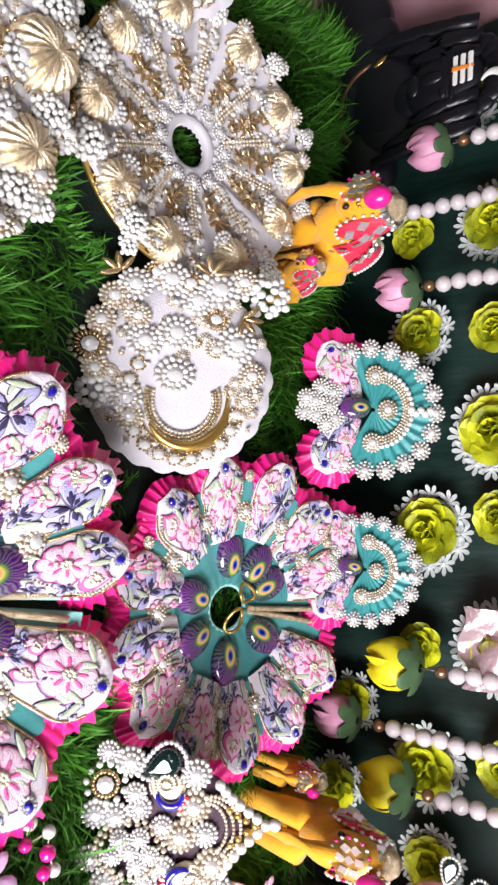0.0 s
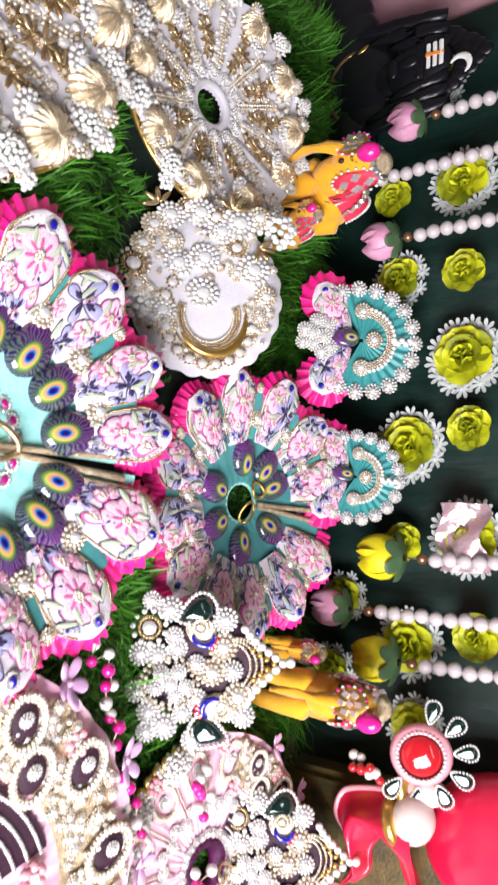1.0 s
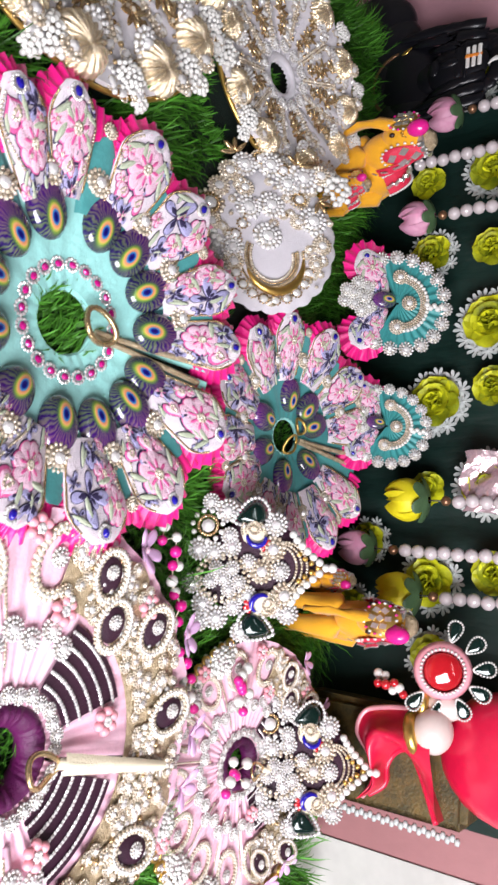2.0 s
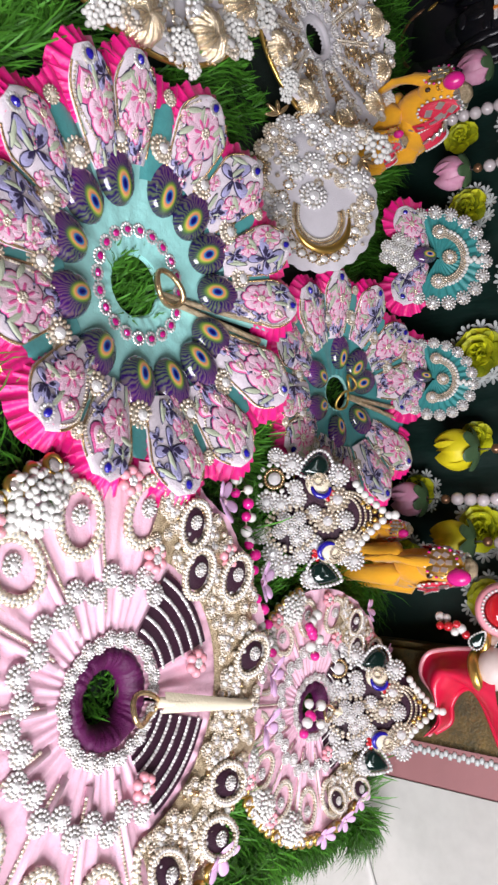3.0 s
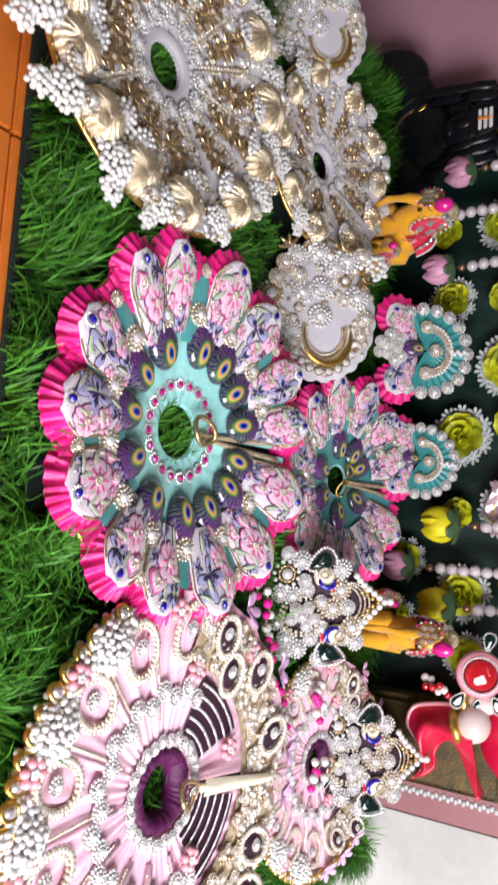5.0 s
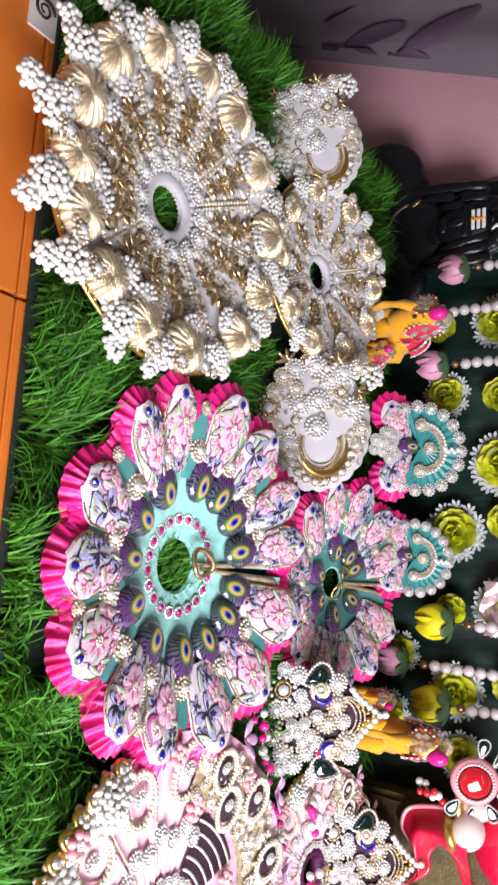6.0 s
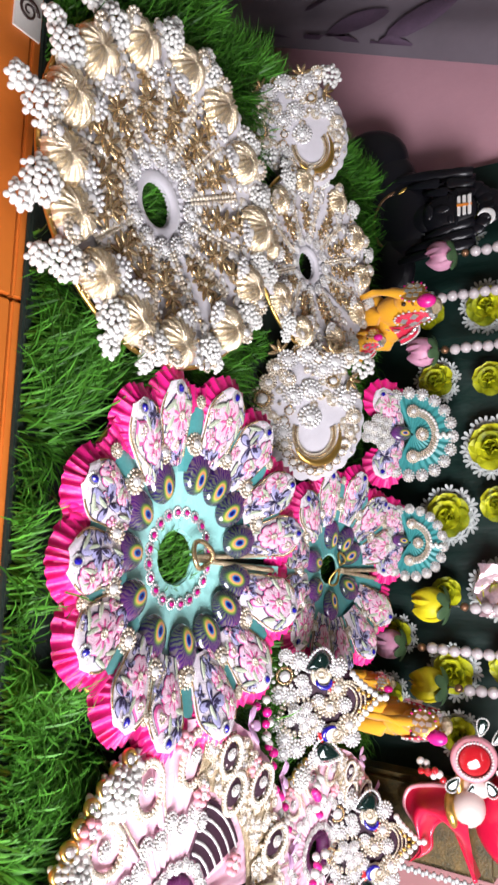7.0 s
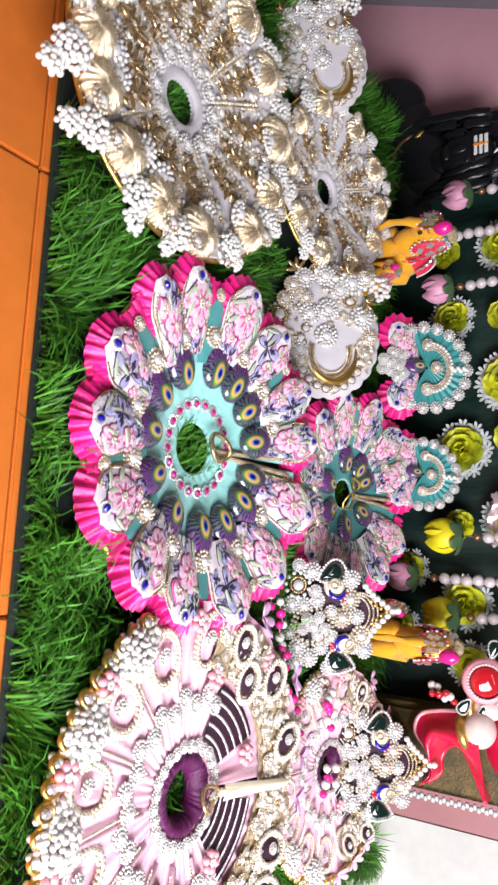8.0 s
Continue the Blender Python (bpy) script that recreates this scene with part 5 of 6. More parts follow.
def fan_crown(m, label):
    """A pleated turquoise fan edged with rosettes over two embroidered petals. y runs up the crown."""
    ob = thing("tiara", m, label, "tiara", "fan crowns")

    def fan(u, v):
        a = radians(-28 + 236 * u)
        r = 0.002 + 0.050 * v
        return (r * math.cos(a), 0.062 + r * math.sin(a), 0.004 + 0.0014 * math.sin(u * 120) * v)

    part("fan", Acc().add(grid(fan, 150, 4), "fanteal").add(grid(lambda u, v: (fan(u, v)[0], fan(u, v)[1], fan(u, v)[2] - 0.003), 60, 3), "teal"), ob, "pleated turquoise satin fan")
    for k in range(13):
        a = radians(-24 + 228 * k / 12)
        g = Acc()
        rosette(g, tf(), 0.0086, "stone", "stone", 8)
        part("rosette", g, ob, "clear rhinestone rosette", pose(0.053 * math.cos(a), 0.062 + 0.053 * math.sin(a), 0.004, 0, 0, 40 * k))
    cr = Acc()
    for q in (0.024, 0.0265, 0.029, 0.032):
        chain(cr, [(q * math.cos(radians(t)), 0.066 + q * 0.9 * math.sin(radians(t)), 0.0065) for t in range(0, 181, 6)], 0.0015 if q < 0.03 else 0.0026, "stonewarm" if q < 0.03 else "pearl", shape=BEAD, flat=False)
    for k in range(5):
        cr.add(BEAD2, "pearl", tf((0.003 * (k % 2) - 0.0015, 0.094 + 0.004 * k, 0.0065), s=0.0034))
    rosette(cr, tf((-0.029, 0.062, 0.007)), 0.0088, "stone", "stonewarm", 11)
    rosette(cr, tf((0.029, 0.062, 0.007)), 0.0088, "stone", "stonewarm", 11)
    rosette(cr, tf((0.0, 0.074, 0.007)), 0.0088, "stone", "stonewarm", 11)
    part("crescent", cr, ob, "crescent of gold beads and pearls")
    for s in (-1, 1):
        R = 0.060
        fn = petal_map(R, 0.006, 0.062, 0.010, 0.021, 0.004, 0.002, 0.004)
        at = pose(0, 0.046, 0.0, 0, 0, (-155 if s < 0 else -25))
        pt = part("petal", Acc().add(grid(lambda u, v: fn(u, 2 * v - 1), 14, 12), "netpink"), ob, "pale pink embroidered petal", at)
        part("embroidery", embroider(fn, 0.056, 0.021, 0 if s < 0 else 1, s), pt, "embroidered flowers and butterflies")
        part("ruffle", Acc().add(ruffle(fn, 11, 0.016), "magenta"), pt, "magenta pleated ruffle")
        g = Acc()
        x, y, z = fn(0.86, 0)
        g.add(GEM, "bluegem", tf((x, y, z + 0.001), s=0.0028), False)
        for k in range(11):
            t = 2 * math.pi * k / 11
            g.add(BEAD, "whiteplastic", tf((x + 0.0042 * math.cos(t), y + 0.0042 * math.sin(t), z + 0.0006), s=0.0014))
        part("blue_gem", g, pt, "blue gem in a white rim")
    cabochon("peacock_eye", ob, pose(0, 0.046, 0.008, 0, 0, -90) @ Matrix.Scale(0.026, 4))
    sc = Acc()
    for k, (x, y) in enumerate(((-0.016, 0.016), (-0.004, 0.012), (0.008, 0.014), (0.016, 0.022), (-0.012, 0.027), (0.0, 0.024), (0.010, 0.030), (-0.006, 0.004), (0.006, 0.003))):
        rosette(sc, tf((x, y, 0.007 + 0.002 * (k % 2)), k * 30), 0.0080, "stone", "pearl", 9)
    part("stone_brooch", sc, ob, "cluster of clear stones")
    return ob


LEANB = 52
fc = fan_crown(D @ pose(-0.082, 0.399, 0.027, LEANB, 0, 0) @ Matrix.Scale(0.82, 4), "turquoise fan doll crown with clear stones leaning on the cloth")
copy_thing(fc, D @ pose(0.026, 0.414, 0.030, LEANB + 4, 0, -10) @ Matrix.Scale(0.80, 4))

# ---- elephants ----


def elephant(m, label):
    """A flocked toy elephant, 0.1 m high, that faces -x."""
    ob = thing("toy_elephant", m, label, "toy elephant", "toy elephants")
    b = Acc()
    b.add(FINE, "yellowfelt", tf((0.008, 0, 0.046), s=(0.030, 0.019, 0.021), ry=14))
    b.add(FINE, "yellowfelt", tf((-0.010, 0, 0.062), s=(0.020, 0.018, 0.022)))
    b.add(tube([(0.036, 0, 0.05), (0.041, 0.001, 0.042), (0.042, 0.002, 0.030)], 0.002, 6), "yellowfelt")
    part("body", b, ob, "mustard yellow flocked body")
    for x, y, q in ((-0.014, -0.011, -7), (-0.012, 0.011, -5), (0.024, -0.011, 6), (0.024, 0.011, 5)):
        leg = lathe([(0.0, 0.0), (0.0085, 0.0), (0.0090, 0.003), (0.0080, 0.014), (0.0098, 0.03), (0.011, 0.045), (0, 0.05)], 14)
        part("leg", Acc().add(leg, "yellowfelt", tf((x, y, 0), ry=q)), ob)
    h = Acc()
    h.add(FINE, "yellowfelt", tf((-0.022, 0, 0.078), s=(0.017, 0.015, 0.017)))
    h.add(tube([(-0.034, 0, 0.076), (-0.043, 0, 0.064), (-0.045, 0, 0.048), (-0.041, 0, 0.036), (-0.047, 0, 0.030)], 0.006, 10, [1.1, 0.9, 0.75, 0.6, 0.45]), "yellowfelt")
    part("head", h, ob)
    for s in (-1, 1):
        e = blob([(0.010 * math.cos(t), 0.017 * math.sin(t)) for t in [2 * math.pi * k / 16 for k in range(16)]], 0.003, 3)
        er = part("ear", Acc().add(e, "redcloth"), ob, "red mirror-work ear cloth", pose(-0.012, 0.015 * s, 0.078, -78 * s, 18, 0))
        mr = Acc()
        for k in range(4):
            mr.add(box(-0.0026, 0.0026, -0.0026, 0.0026, 0, 0.001), "mirror", tf((0.006 * math.cos(k * 1.6), 0.009 * math.sin(k * 1.6), 0.003), 45 + 10 * k, (1, 1.4, 1)), False)
        for k in range(20):
            t = 2 * math.pi * k / 20
            mr.add(BEAD, "pearl", tf((0.013 * math.cos(t), 0.017 * math.sin(t), 0.001), s=0.0014))
        part("mirror_trim", mr, er, "small mirrors and a bead edge")
    bk = Acc().add(grid(lambda u, v: (0.004 + 0.022 * u, 0.0215 * math.sin(0.7 * math.pi * (v - 0.5)) * 0.98, 0.046 + 0.0255 * math.cos(0.7 * math.pi * (v - 0.5))), 6, 18), "redcloth")
    for q in (0.0, 1.0):
        chain(bk, [(0.004 + 0.022 * q, 0.022 * math.sin(0.7 * math.pi * (k / 24 - 0.5)), 0.046 + 0.0262 * math.cos(0.7 * math.pi * (k / 24 - 0.5))) for k in range(25)], 0.0013, "pearl", shape=BEAD, flat=False)
    bl2 = part("saddle_cloth", bk, ob, "red saddle cloth edged with beads")
    mr = Acc()
    for k in range(9):
        a = math.pi * (k / 8 - 0.5) * 0.62
        mr.add(box(-0.003, 0.003, -0.003, 0.003, 0, 0.0012), "mirror", tf((0.015, 0.0235 * math.sin(a), 0.046 + 0.0268 * math.cos(a)), 45, (1, 1.2, 1), rx=-math.degrees(a)), False)
    part("mirror_trim", mr, bl2, "small diamond mirrors")
    nb = Acc()
    nb.add(grid(lambda u, v: (-0.006 + 0.008 * u - 0.004 * math.cos(2 * math.pi * v), 0.0200 * math.sin(2 * math.pi * v), 0.066 + 0.0225 * math.cos(2 * math.pi * v)), 3, 26), "redcloth")
    for k in range(14):
        a = 2 * math.pi * k / 14
        nb.add(box(-0.0028, 0.0028, -0.0028, 0.0028, 0, 0.0012), "mirror", tf((-0.002 - 0.004 * math.cos(a), 0.0202 * math.sin(a), 0.066 + 0.0228 * math.cos(a)), 45, 1, rx=-math.degrees(a)), False)
    part("neck_band", nb, ob, "red band with diamond mirrors")
    hw = Acc()
    hw.add(lathe([(0.0, 0.0), (0.016, 0.0), (0.017, 0.004), (0.013, 0.010), (0.014, 0.014), (0.008, 0.019), (0, 0.020)], 14), "zari", tf((-0.012, 0, 0.086), s=0.74))
    for k in range(16):
        a = 2 * math.pi * k / 16
        hw.add(box(-0.0022, 0.0022, -0.0012, 0.0012, 0, 0.0045), "mirror", tf((-0.012 + 0.0128 * math.cos(a), 0.0128 * math.sin(a), 0.090), math.degrees(a) + 90, rx=18), False)
        hw.add(BEAD, "pearl", tf((-0.012 + 0.0140 * math.cos(a), 0.0140 * math.sin(a), 0.087), s=0.0017))
    part("headdress", hw, ob, "gold headdress set with mirrors")
    fp = Acc().add(blob([(0.011 * math.cos(t), 0.014 * math.sin(t)) for t in [2 * math.pi * k / 14 for k in range(14)]], 0.002, 2), "brightgold")
    for k in range(7):
        fp.add(box(-0.0022, 0.0022, -0.0022, 0.0022, 0, 0.0012), "mirror", tf((0.0055 * math.cos(k * 1.05) * (k > 0), 0.008 * math.sin(k * 1.05) * (k > 0), 0.002), 45 + 8 * k, 1), False)
    for k in range(18):
        t = 2 * math.pi * k / 18
        fp.add(BEAD, "hotbead" if k % 2 else "pearl", tf((0.011 * math.cos(t), 0.014 * math.sin(t), 0.0008), s=0.0013))
    part("forehead_plate", fp, ob, "gold forehead plate with mirrors", pose(-0.0375, 0, 0.082, 0, -80, 0))
    for s in (-1, 1):
        part("eye", Acc().add(BEAD2, "ink", tf((-0.0335, 0.0125 * s, 0.074), s=0.0022)), ob, "small dark eye")
    pb = Acc().add(FINE, "hotbead", tf((-0.034, -0.012, 0.094), s=0.0080))
    for k in range(14):
        a = 2 * math.pi * k / 14
        pb.add(BEAD, "brightgold", tf((-0.032 + 0.0085 * math.cos(a) * 0.7, -0.009 + 0.004 * math.sin(a), 0.090 + 0.0085 * math.sin(a)), s=0.0013))
    part("pompom", pb, ob, "hot pink bead ball")
    return ob


el = elephant(D @ pose(-0.194, 0.380, 0.004, 0, 0, 66) @ Matrix.Diagonal((0.86, 0.86, 1.13, 1)), "mustard yellow toy elephant with red mirror-work cloth")
copy_thing(el, D @ pose(0.198, 0.404, 0.002, 0, 0, 80) @ Matrix.Diagonal((0.90, 0.98, 1.04, 1)))
cb = copy_thing(el, D @ pose(-0.166, 0.372, 0.006, 0, 0, 60) @ Matrix.Scale(0.50, 4))
tagged(cb, "small mustard yellow toy elephant calf beside a larger one")
cb = copy_thing(el, D @ pose(0.168, 0.408, 0.006, 0, 0, 80) @ Matrix.Scale(0.50, 4))
tagged(cb, "small mustard yellow toy elephant calf beside a larger one")

# ---- backdrop cloth, pearl strings and flowers ----


def drape(u, v):
    x = -0.391 + 0.741 * u
    z = -0.012 + 1.0 * v
    return (x, 0.484 - 0.006 * noise.noise((x * 11, z * 2.5, 1)) - 0.003 * noise.noise((x * 34, z * 8, 5)), z)


gc = Acc().add(grid(drape, 120, 60), "greencloth").add(grid(lambda u, v: (drape(u, v)[0], 0.492, drape(u, v)[2]), 4, 4), "greencloth")
tagged(part("backdrop_cloth", gc, None, "", D), "dark green cloth hung behind the display", "cloth")


def daisy(acc, t, r):
    """A moulded plastic daisy in one piece: eight petals that rise to their tips."""
    def fn(u, v):
        a = 2 * math.pi * u
        tip = abs(math.cos(a * 4)) ** 0.7
        q = r * v * (0.30 + 0.70 * tip)
        return (q * math.cos(a), q * math.sin(a), r * (0.16 * math.cos(min(1, v * 3) * math.pi / 2) + 0.22 * v * v * tip))

    acc.add(grid(fn, 48, 5, wrap_u=True), "whiteplastic", t)


def rose(m, r, ring, label, seed=0, wrap=False):
    """A folded paper rose that faces +z of its pose."""
    rng = random.Random(seed)
    ob = thing("paper_rose", m, label, "flower", "roses on the cloth")
    for layer, (cnt, q, tilt, ln) in enumerate(((6, 0.30, 20, 0.72), (6, 0.16, 42, 0.62), (5, 0.06, 62, 0.52), (4, 0.0, 78, 0.40))):
        for k in range(cnt):
            a = 360 * k / cnt + layer * 33 + rng.uniform(-12, 12)
            L = r * ln

            def curl(u, v, L=L):
                w = 0.62 * L * (0.35 + 0.95 * math.sin(math.pi * min(1, 0.12 + u * 0.75)))
                y = (v - 0.5) * 2 * w
                return (L * u, y, 0.22 * L * (2 * (v - 0.5)) ** 2 + 0.25 * L * max(0, u - 0.7) * (-2 if layer < 2 else 1))

            turn = Matrix.Translation((r * q * math.cos(radians(a)), r * q * math.sin(radians(a)), r * 0.05 * layer)) @ Euler((0, radians(-tilt), radians(a))).to_matrix().to_4x4()
            part("petal", Acc().add(grid(curl, 5, 5), "limegreen"), ob, "", turn)
    if ring:
        for k in range(ring):
            a = 360 * k / ring + rng.uniform(-6, 6)
            d = Acc()
            daisy(d, tf(), r * 0.40)
            part("daisy", d, ob, "white plastic daisy", pose(r * 1.06 * math.cos(radians(a)), r * 1.06 * math.sin(radians(a)), -0.001, 0, 0, rng.uniform(0, 90)))
    if wrap:
        w = Acc().add(grid(lambda u, v: (0.026 * (u - 0.5) * 2, 0.018 * (v - 0.5) * 2 + 0.004 * math.sin(u * 9), 0.014 + 0.005 * math.sin(u * 7 + v * 5)), 16, 10), "foil")
        part("foil_wrap", w, ob, "shiny pink foil")
    return ob


UP = pose(0, 0, 0, 90, 0, 0)
ROSES = [(-0.318, 0.110, 0.021, 12, 0), (-0.222, 0.137, 0.022, 12, 0), (-0.143, 0.139, 0.018, 0, 0), (-0.071, 0.141, 0.024, 13, 0), (-0.012, 0.146, 0.018, 0, 0), (0.074, 0.146, 0.023, 12, 1),
         (0.000, 0.095, 0.023, 12, 0), (-0.145, 0.082, 0.019, 11, 0), (-0.221, 0.074, 0.017, 0, 0), (0.160, 0.100, 0.021, 12, 0), (0.148, 0.154, 0.018, 0, 0), (0.221, 0.106, 0.018, 10, 0), (0.080, 0.093, 0.016, 0, 0), (0.190, 0.030, 0.017, 9, 0), (0.128, 0.040, 0.016, 9, 0)]
for i, (x, z, r, ring, wrap) in enumerate(ROSES):
    rose(D @ pose(x, 0.470, z, 90, 0, 0), r, ring, "lime green paper rose ringed with white daisies on dark cloth" if ring else "lime green paper rose pinned on dark cloth", i, bool(wrap))
for i in range(9):
    x = -0.34 + 0.078 * i
    rose(D @ pose(x, 0.470, 0.222 + 0.012 * (i % 2), 90, 0, 0), 0.021, 12 * (i % 2), "lime green paper rose ringed with white daisies on dark cloth" if i % 2 else "lime green paper rose pinned on dark cloth", 40 + i)


def hanging_bud(parent, key, r, ln):
    for k in range(6):
        def pet(u, v):
            a = (v - 0.5) * 1.5
            q = r * (math.sin(math.pi * (0.10 + 0.80 * u)) ** 0.7 + 0.10 * u * math.sin(a * 5 + k))
            return (q * math.cos(a), q * math.sin(a), -ln * u * (0.93 + 0.10 * math.cos(a * 4 + k * 2)))
        part("petal", Acc().add(grid(pet, 8, 6), key), parent, "", pose(0, 0, 0, 0, 3 * (k % 2), 60 * k))
    def cup(u, v):
        a = 2 * math.pi * u
        f = v * (0.35 + 0.65 * abs(math.cos(a * 3)) ** 1.4)
        q = r * 1.07 * math.sin(math.pi * (0.05 + 0.5 * f))
        return (q * math.cos(a), q * math.sin(a), 0.002 - ln * 0.24 * f)

    s = Acc().add(grid(cup, 48, 6, wrap_u=True), "leaf")
    part("calyx", s, parent, "dark green sepals")


def pearl_string(x, z0, bud, label, y=0.452):
    ob = thing("pearl_string", D @ pose(x, y, 0), label, "garland", "hanging strings")
    z = z0
    if bud:
        key, zb, r, ln = bud
        hd = new("bud")
        hd.parent = ob
        hd.matrix_basis = pose(0, -0.002, zb)
        hanging_bud(hd, key, r, ln)
        part("wire", Acc().add(tube([(0, 0, zb - 0.002), (0, 0, z0 - 0.004)], 0.0007, 6), "wire"), ob)
        part("bronze_bead", Acc().add(BEAD2, "bronze", tf((0, 0, z0 - 0.004), s=0.0044)), ob, "bronze bead")
        z += 0.007
    me = Acc().add(BEAD2, "bigpearl", tf(s=0.0060)).mesh("pearl")
    while z < 0.42:
        p = new("pearl", me)
        p.parent = ob
        p.matrix_basis = pose(0.0006 * math.sin(z * 900), 0, z)
        z += 0.0114
    return ob


pearl_string(-0.279, 0.122, ("lotuspink", 0.108, 0.0155, 0.031), "white pearl string with a pink lotus bud hanging before the cloth")
pearl_string(-0.233, 0.070, None, "white pearl string hanging before the dark green cloth")
pearl_string(-0.175, 0.100, ("lotuspink", 0.088, 0.0155, 0.032), "white pearl string with a pink lotus bud hanging before the cloth")
pearl_string(0.092, 0.120, ("yellow", 0.100, 0.0185, 0.036), "white pearl string with a yellow paper bud hanging before the cloth")
pearl_string(0.136, 0.076, ("lotuspink", 0.054, 0.0155, 0.032), "white pearl string with a pink lotus bud hanging before the cloth")
pearl_string(0.172, 0.114, ("yellow", 0.098, 0.0180, 0.036), "white pearl string with a yellow paper bud hanging before the cloth")

# ---- curtain on the pink wall ----


def curtain(x, z):
    return 0.462 + 0.016 * math.sin(x * 34 + 0.8 * math.sin(z * 3)) + 0.008 * math.sin(x * 71 + z * 4)


def hem_width(z):
    """How far the gathered cloth reaches at a height, widened to replace its shadow on the wall."""
    return 0.892 + min(0.12, 0.41 * z)


# The outermost strip of cloth stands where the wall is only shadowed.
cu = Acc().add(grid(lambda u, v: (-1.45 + hem_width(-0.4 + 1.8 * v) * u, curtain(-1.45 + 0.9 * u, v), -0.4 + 1.8 * v), 90, 40), "printcloth")
for k in range(60):
    cx, cz = -1.40 + 0.86 * RNG.random(), -0.35 + 1.4 * RNG.random()
    s, rot = 0.07 + 0.03 * RNG.random(), 360 * RNG.random()
    for q in (0, 60, -55):
        v, f = LEAFSHAPE
        c, d = math.cos(radians(rot + q)), math.sin(radians(rot + q))
        pts = []
        for x, y, z in v:
            px, pz = cx + (x * c - y * d) * s, cz + (x * d + y * c) * s
            pts.append((min(px, -1.46 + hem_width(pz)), curtain(px, pz) - 0.004 - z * 0.002, pz))
        cu.add((np.array(pts), f), "print")
tagged(part("curtain", cu, None, "", D), "pale lilac curtain with purple leaf print before the pink wall", "curtain")

# ---- statues, each one plain mesh ----
bs = Acc()


def lump(x, y, z, rx_, ry_, rz_, key="black", **turn):
    bs.add(FINE, key, tf((x, y, z), s=(rx_, ry_, rz_), **turn))


lump(-0.362, 0.425, -0.005, 0.086, 0.045, 0.040)
lump(-0.425, 0.425, -0.002, 0.040, 0.040, 0.046, ry=30)
lump(-0.392, 0.425, 0.006, 0.045, 0.040, 0.046)
lump(-0.288, 0.420, 0.006, 0.046, 0.042, 0.046)
lump(-0.350, 0.424, 0.032, 0.056, 0.036, 0.042)
lump(-0.392, 0.418, 0.018, 0.020, 0.026, 0.045, ry=14)
lump(-0.306, 0.416, 0.020, 0.020, 0.026, 0.045, ry=-10)
lump(-0.340, 0.408, 0.066, 0.017, 0.018, 0.020)
lump(-0.340, 0.402, 0.092, 0.024, 0.026, 0.031)
lump(-0.340, 0.377, 0.088, 0.005, 0.006, 0.009)
lump(-0.340, 0.380, 0.073, 0.009, 0.006, 0.005)
for sx in (-1, 1):
    lump(-0.340 + sx * 0.010, 0.382, 0.096, 0.0065, 0.005, 0.0035)
    lump(-0.340 + sx * 0.011, 0.381, 0.103, 0.0085, 0.004, 0.0022)
    for k in range(7):
        pts = [(-0.340 + sx * (0.016 + 0.004 * k + 0.010 * f), 0.398 + 0.010 * (k % 3) - 0.012 * math.sin(f * 3), 0.118 - 0.095 * f * (0.55 + 0.07 * k)) for f in [q / 6 for q in range(7)]]
        bs.add(tube(pts, 0.0055, 8, [1.1, 1.1, 1, 1, 0.9, 0.7, 0.4]), "black")
for k in range(9):
    a = math.pi * (k + 0.5) / 9
    lump(-0.340 + 0.026 * math.cos(a), 0.408, 0.112 + 0.020 * math.sin(a), 0.0075, 0.009, 0.0085)
for k in range(5):
    lump(-0.340 + 0.006 * (k - 2), 0.412, 0.136 + 0.006 * (2 - abs(k - 2)), 0.007, 0.008, 0.009)
for k in range(3):
    bs.add(box(-0.011, 0.011, -0.002, 0.0015, -0.0017, 0.0017, 0.0005), "whitepaint", tf((-0.340, 0.3775, 0.106 + 0.0056 * k), rx=-14 - 7 * k))
bs.add(box(-0.0012, 0.0012, -0.003, 0.0005, -0.008, 0.008), "orangepaint", tf((-0.340, 0.3765, 0.1115), rx=-20))
bs.add(tube([(-0.340 + 0.036 * math.sin(t), 0.396 - 0.012 * math.cos(t), 0.036 - 0.028 * math.cos(t)) for t in [-2.0 + 4.0 * k / 24 for k in range(25)]], 0.0018, 8), "bronze")
bs.add(tube([(-0.320 + 0.0085 * math.cos(t), 0.372, 0.134 + 0.0085 * math.sin(t)) for t in [0.6 + 3.6 * k / 14 for k in range(15)]], 0.0030, 8, [0.25 + 0.75 * math.sin(math.pi * k / 14) for k in range(15)]), "whitepaint")
bs.add(LEAFSHAPE, "brightgold", tf((-0.378, 0.392, 0.046), 0, 0.013, rx=60, ry=60))
tagged(part("statue", bs, None, "", D @ pose(0.000, 0.452, 0.008) @ Matrix.Diagonal((1, 0.44, 1, 1)) @ pose(0.012, -0.400, 0)), "black polished statue with white stripes on the brow", "statue")

rs_ = bs = Acc()
lump(0.285, 0.448, 0.185, 0.050, 0.028, 0.060, "robe")


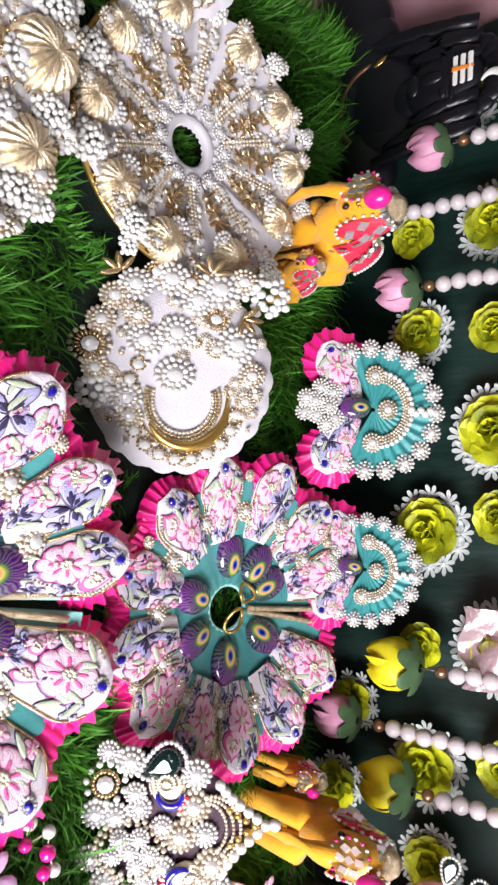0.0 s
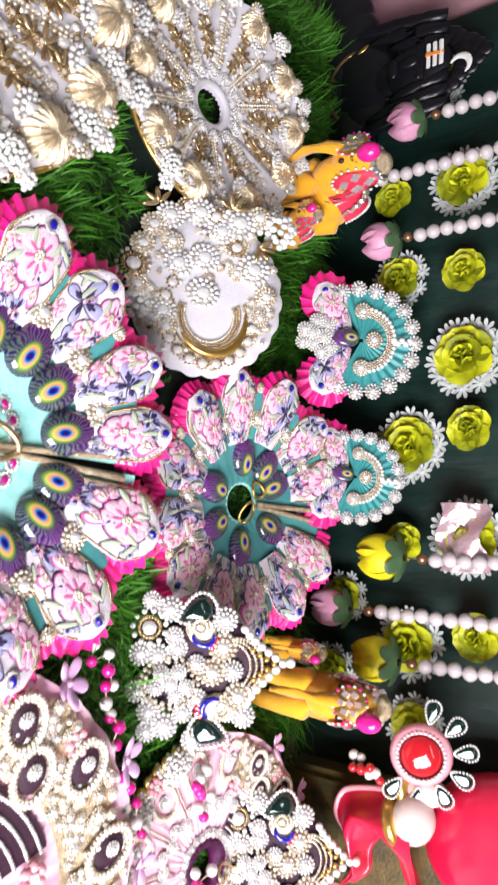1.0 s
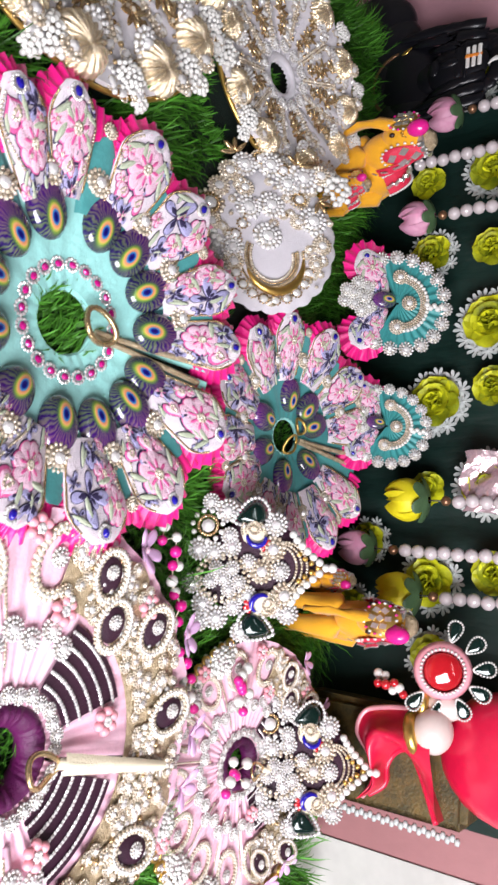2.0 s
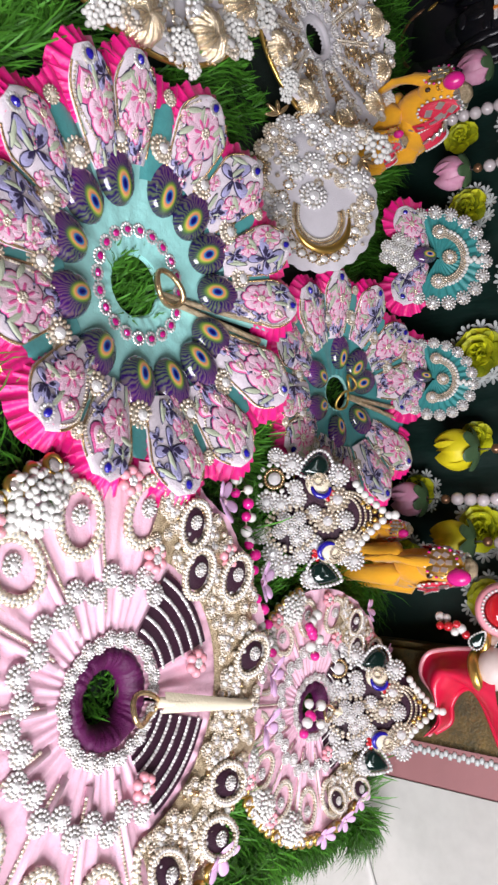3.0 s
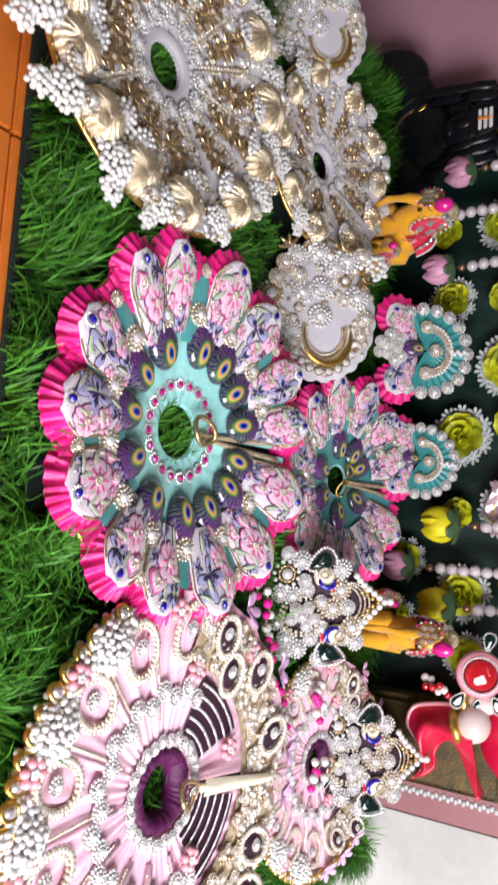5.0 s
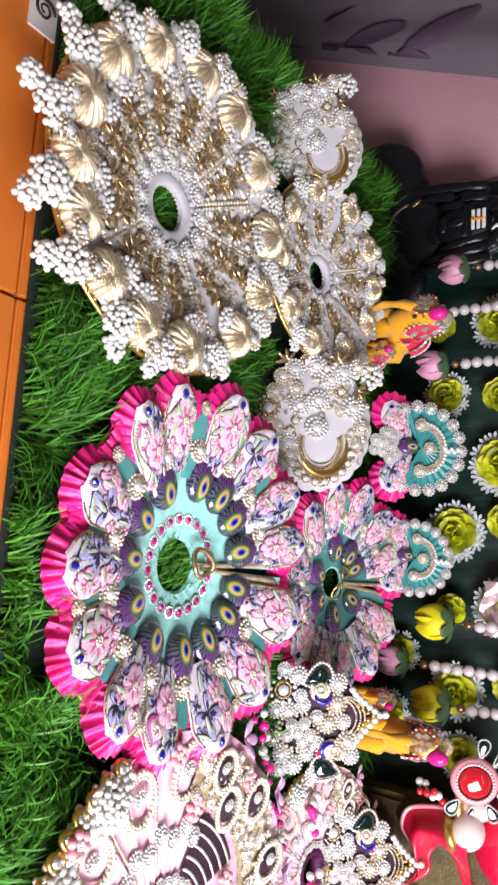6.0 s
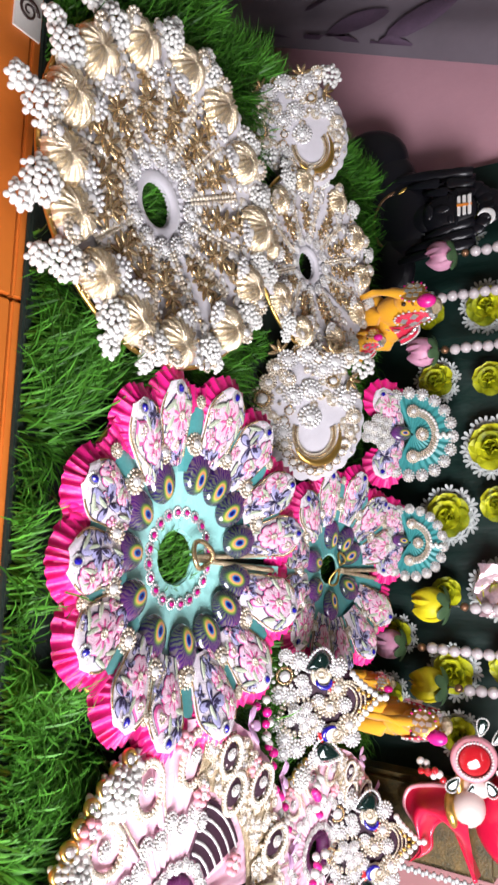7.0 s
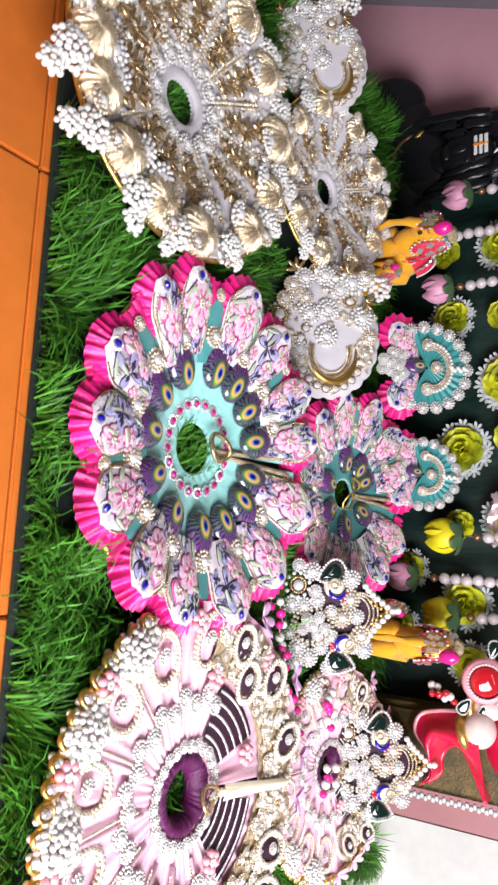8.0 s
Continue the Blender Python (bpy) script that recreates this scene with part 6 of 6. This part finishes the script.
def fold(outer, inner, y, bulge, key="robe"):
    """A fold of cloth between two rims, swelling towards the front, with a pale hem."""
    n = len(outer) - 1

    def at(rim, u):
        i = min(n - 1, int(u * n))
        f = u * n - i
        q = [Vector(rim[min(n, max(0, i + j))]) for j in (-1, 0, 1, 2)]
        return 0.5 * (2 * q[1] + (q[2] - q[0]) * f + (2 * q[0] - 5 * q[1] + 4 * q[2] - q[3]) * f * f + (3 * q[1] - q[0] - 3 * q[2] + q[3]) * f ** 3)

    def sheet(u, v):
        p = at(outer, u).lerp(at(inner, u), v)
        return (p.x, y - bulge * math.sin(math.pi * v) - 0.004 * math.sin(v * 9 + u * 5) - 0.006 * u, p.y)

    bs.add(grid(sheet, 36, 14), key)
    bs.add(grid(lambda u, v: (sheet(u, v)[0], y + 0.010, sheet(u, v)[2]), 36, 14), key)
    for v in (0.0, 1.0):
        bs.add(tube([sheet(k / 36, v) for k in range(37)], 0.0022, 8), "pinkbead" if v == 0 else key)
        bs.add(grid(lambda u, w: (sheet(u, v)[0], sheet(u, v)[1] * (1 - w) + (y + 0.010) * w, sheet(u, v)[2]), 36, 1), key)


fold([(0.333, 0.07), (0.317, 0.08), (0.299, 0.075), (0.284, 0.064), (0.268, 0.069), (0.262, 0.088), (0.259, 0.109), (0.251, 0.13)],
     [(0.33, 0.076), (0.32, 0.088), (0.307, 0.088), (0.296, 0.094), (0.291, 0.104), (0.298, 0.114), (0.315, 0.124), (0.336, 0.134)], 0.432, 0.018)
bs.add(FINE, "skin", tf((0.271, 0.418, 0.129), s=(0.017, 0.016, 0.015)))
bs.add(FINE, "skin", tf((0.253, 0.426, 0.133), s=(0.011, 0.012, 0.016)))
bs.add(tube([(0.276 + 0.013 * math.cos(t), 0.420 + 0.014 * math.sin(t), 0.116 + 0.004 * math.cos(t)) for t in [2 * math.pi * k / 20 for k in range(20)]], 0.0048, 8, closed=True), "brightgold")
bs.add(tube([(0.253 + 0.012 * math.cos(t), 0.426 + 0.012 * math.sin(t), 0.121) for t in [2 * math.pi * k / 20 for k in range(20)]], 0.0044, 8, closed=True), "brightgold")
hat = tf((0.226, 0.414, 0.135), 0, 0.72, rx=68, ry=10)
bs.add(lathe([(0, -0.006), (0.028, -0.006), (0.030, 0.0), (0.026, 0.006), (0.021, 0.007)], 28), "pinkbead", hat)
bs.add(FINE, "redgem", hat @ tf((0, 0, 0.004), s=(0.020, 0.020, 0.008)))
for k in range(34):
    t = 2 * math.pi * k / 34
    bs.add(BEAD, "pearl", hat @ tf((0.0225 * math.cos(t), 0.0225 * math.sin(t), 0.0075), s=0.0019))
for k in range(7):
    a = radians(-28 + 34 * k)
    q = hat @ tf((0.031 * math.cos(a), 0.031 * math.sin(a), 0.0), math.degrees(a))
    bs.add(PETAL, "darkgem", q @ tf((0, 0, 0.001), 0, (0.021, 0.024, 0.012)))
    for p in petal_outline(0.0225, 0.0138, 22):
        bs.add(BEAD, "pearl", q @ tf((p[0], p[1], 0.001), s=0.0014))
lump(0.285, 0.452, 0.270, 0.026, 0.024, 0.032, "skin")
bs.add(box(0.262, 0.343, 0.440, 0.476, 0.0, 0.150, 0.006), "brocade")
for k in range(40):
    bs.add(BEAD, "whiteplastic", tf((0.346 + 0.002 * (k % 2), 0.438, 0.001 + 0.0037 * k), s=(0.0034, 0.002, 0.0024)))
tagged(part("statue", rs_, None, "", D @ pose(0, 0, 0.0)), "statue in a crimson robe with a jewelled pink hat", "statue")
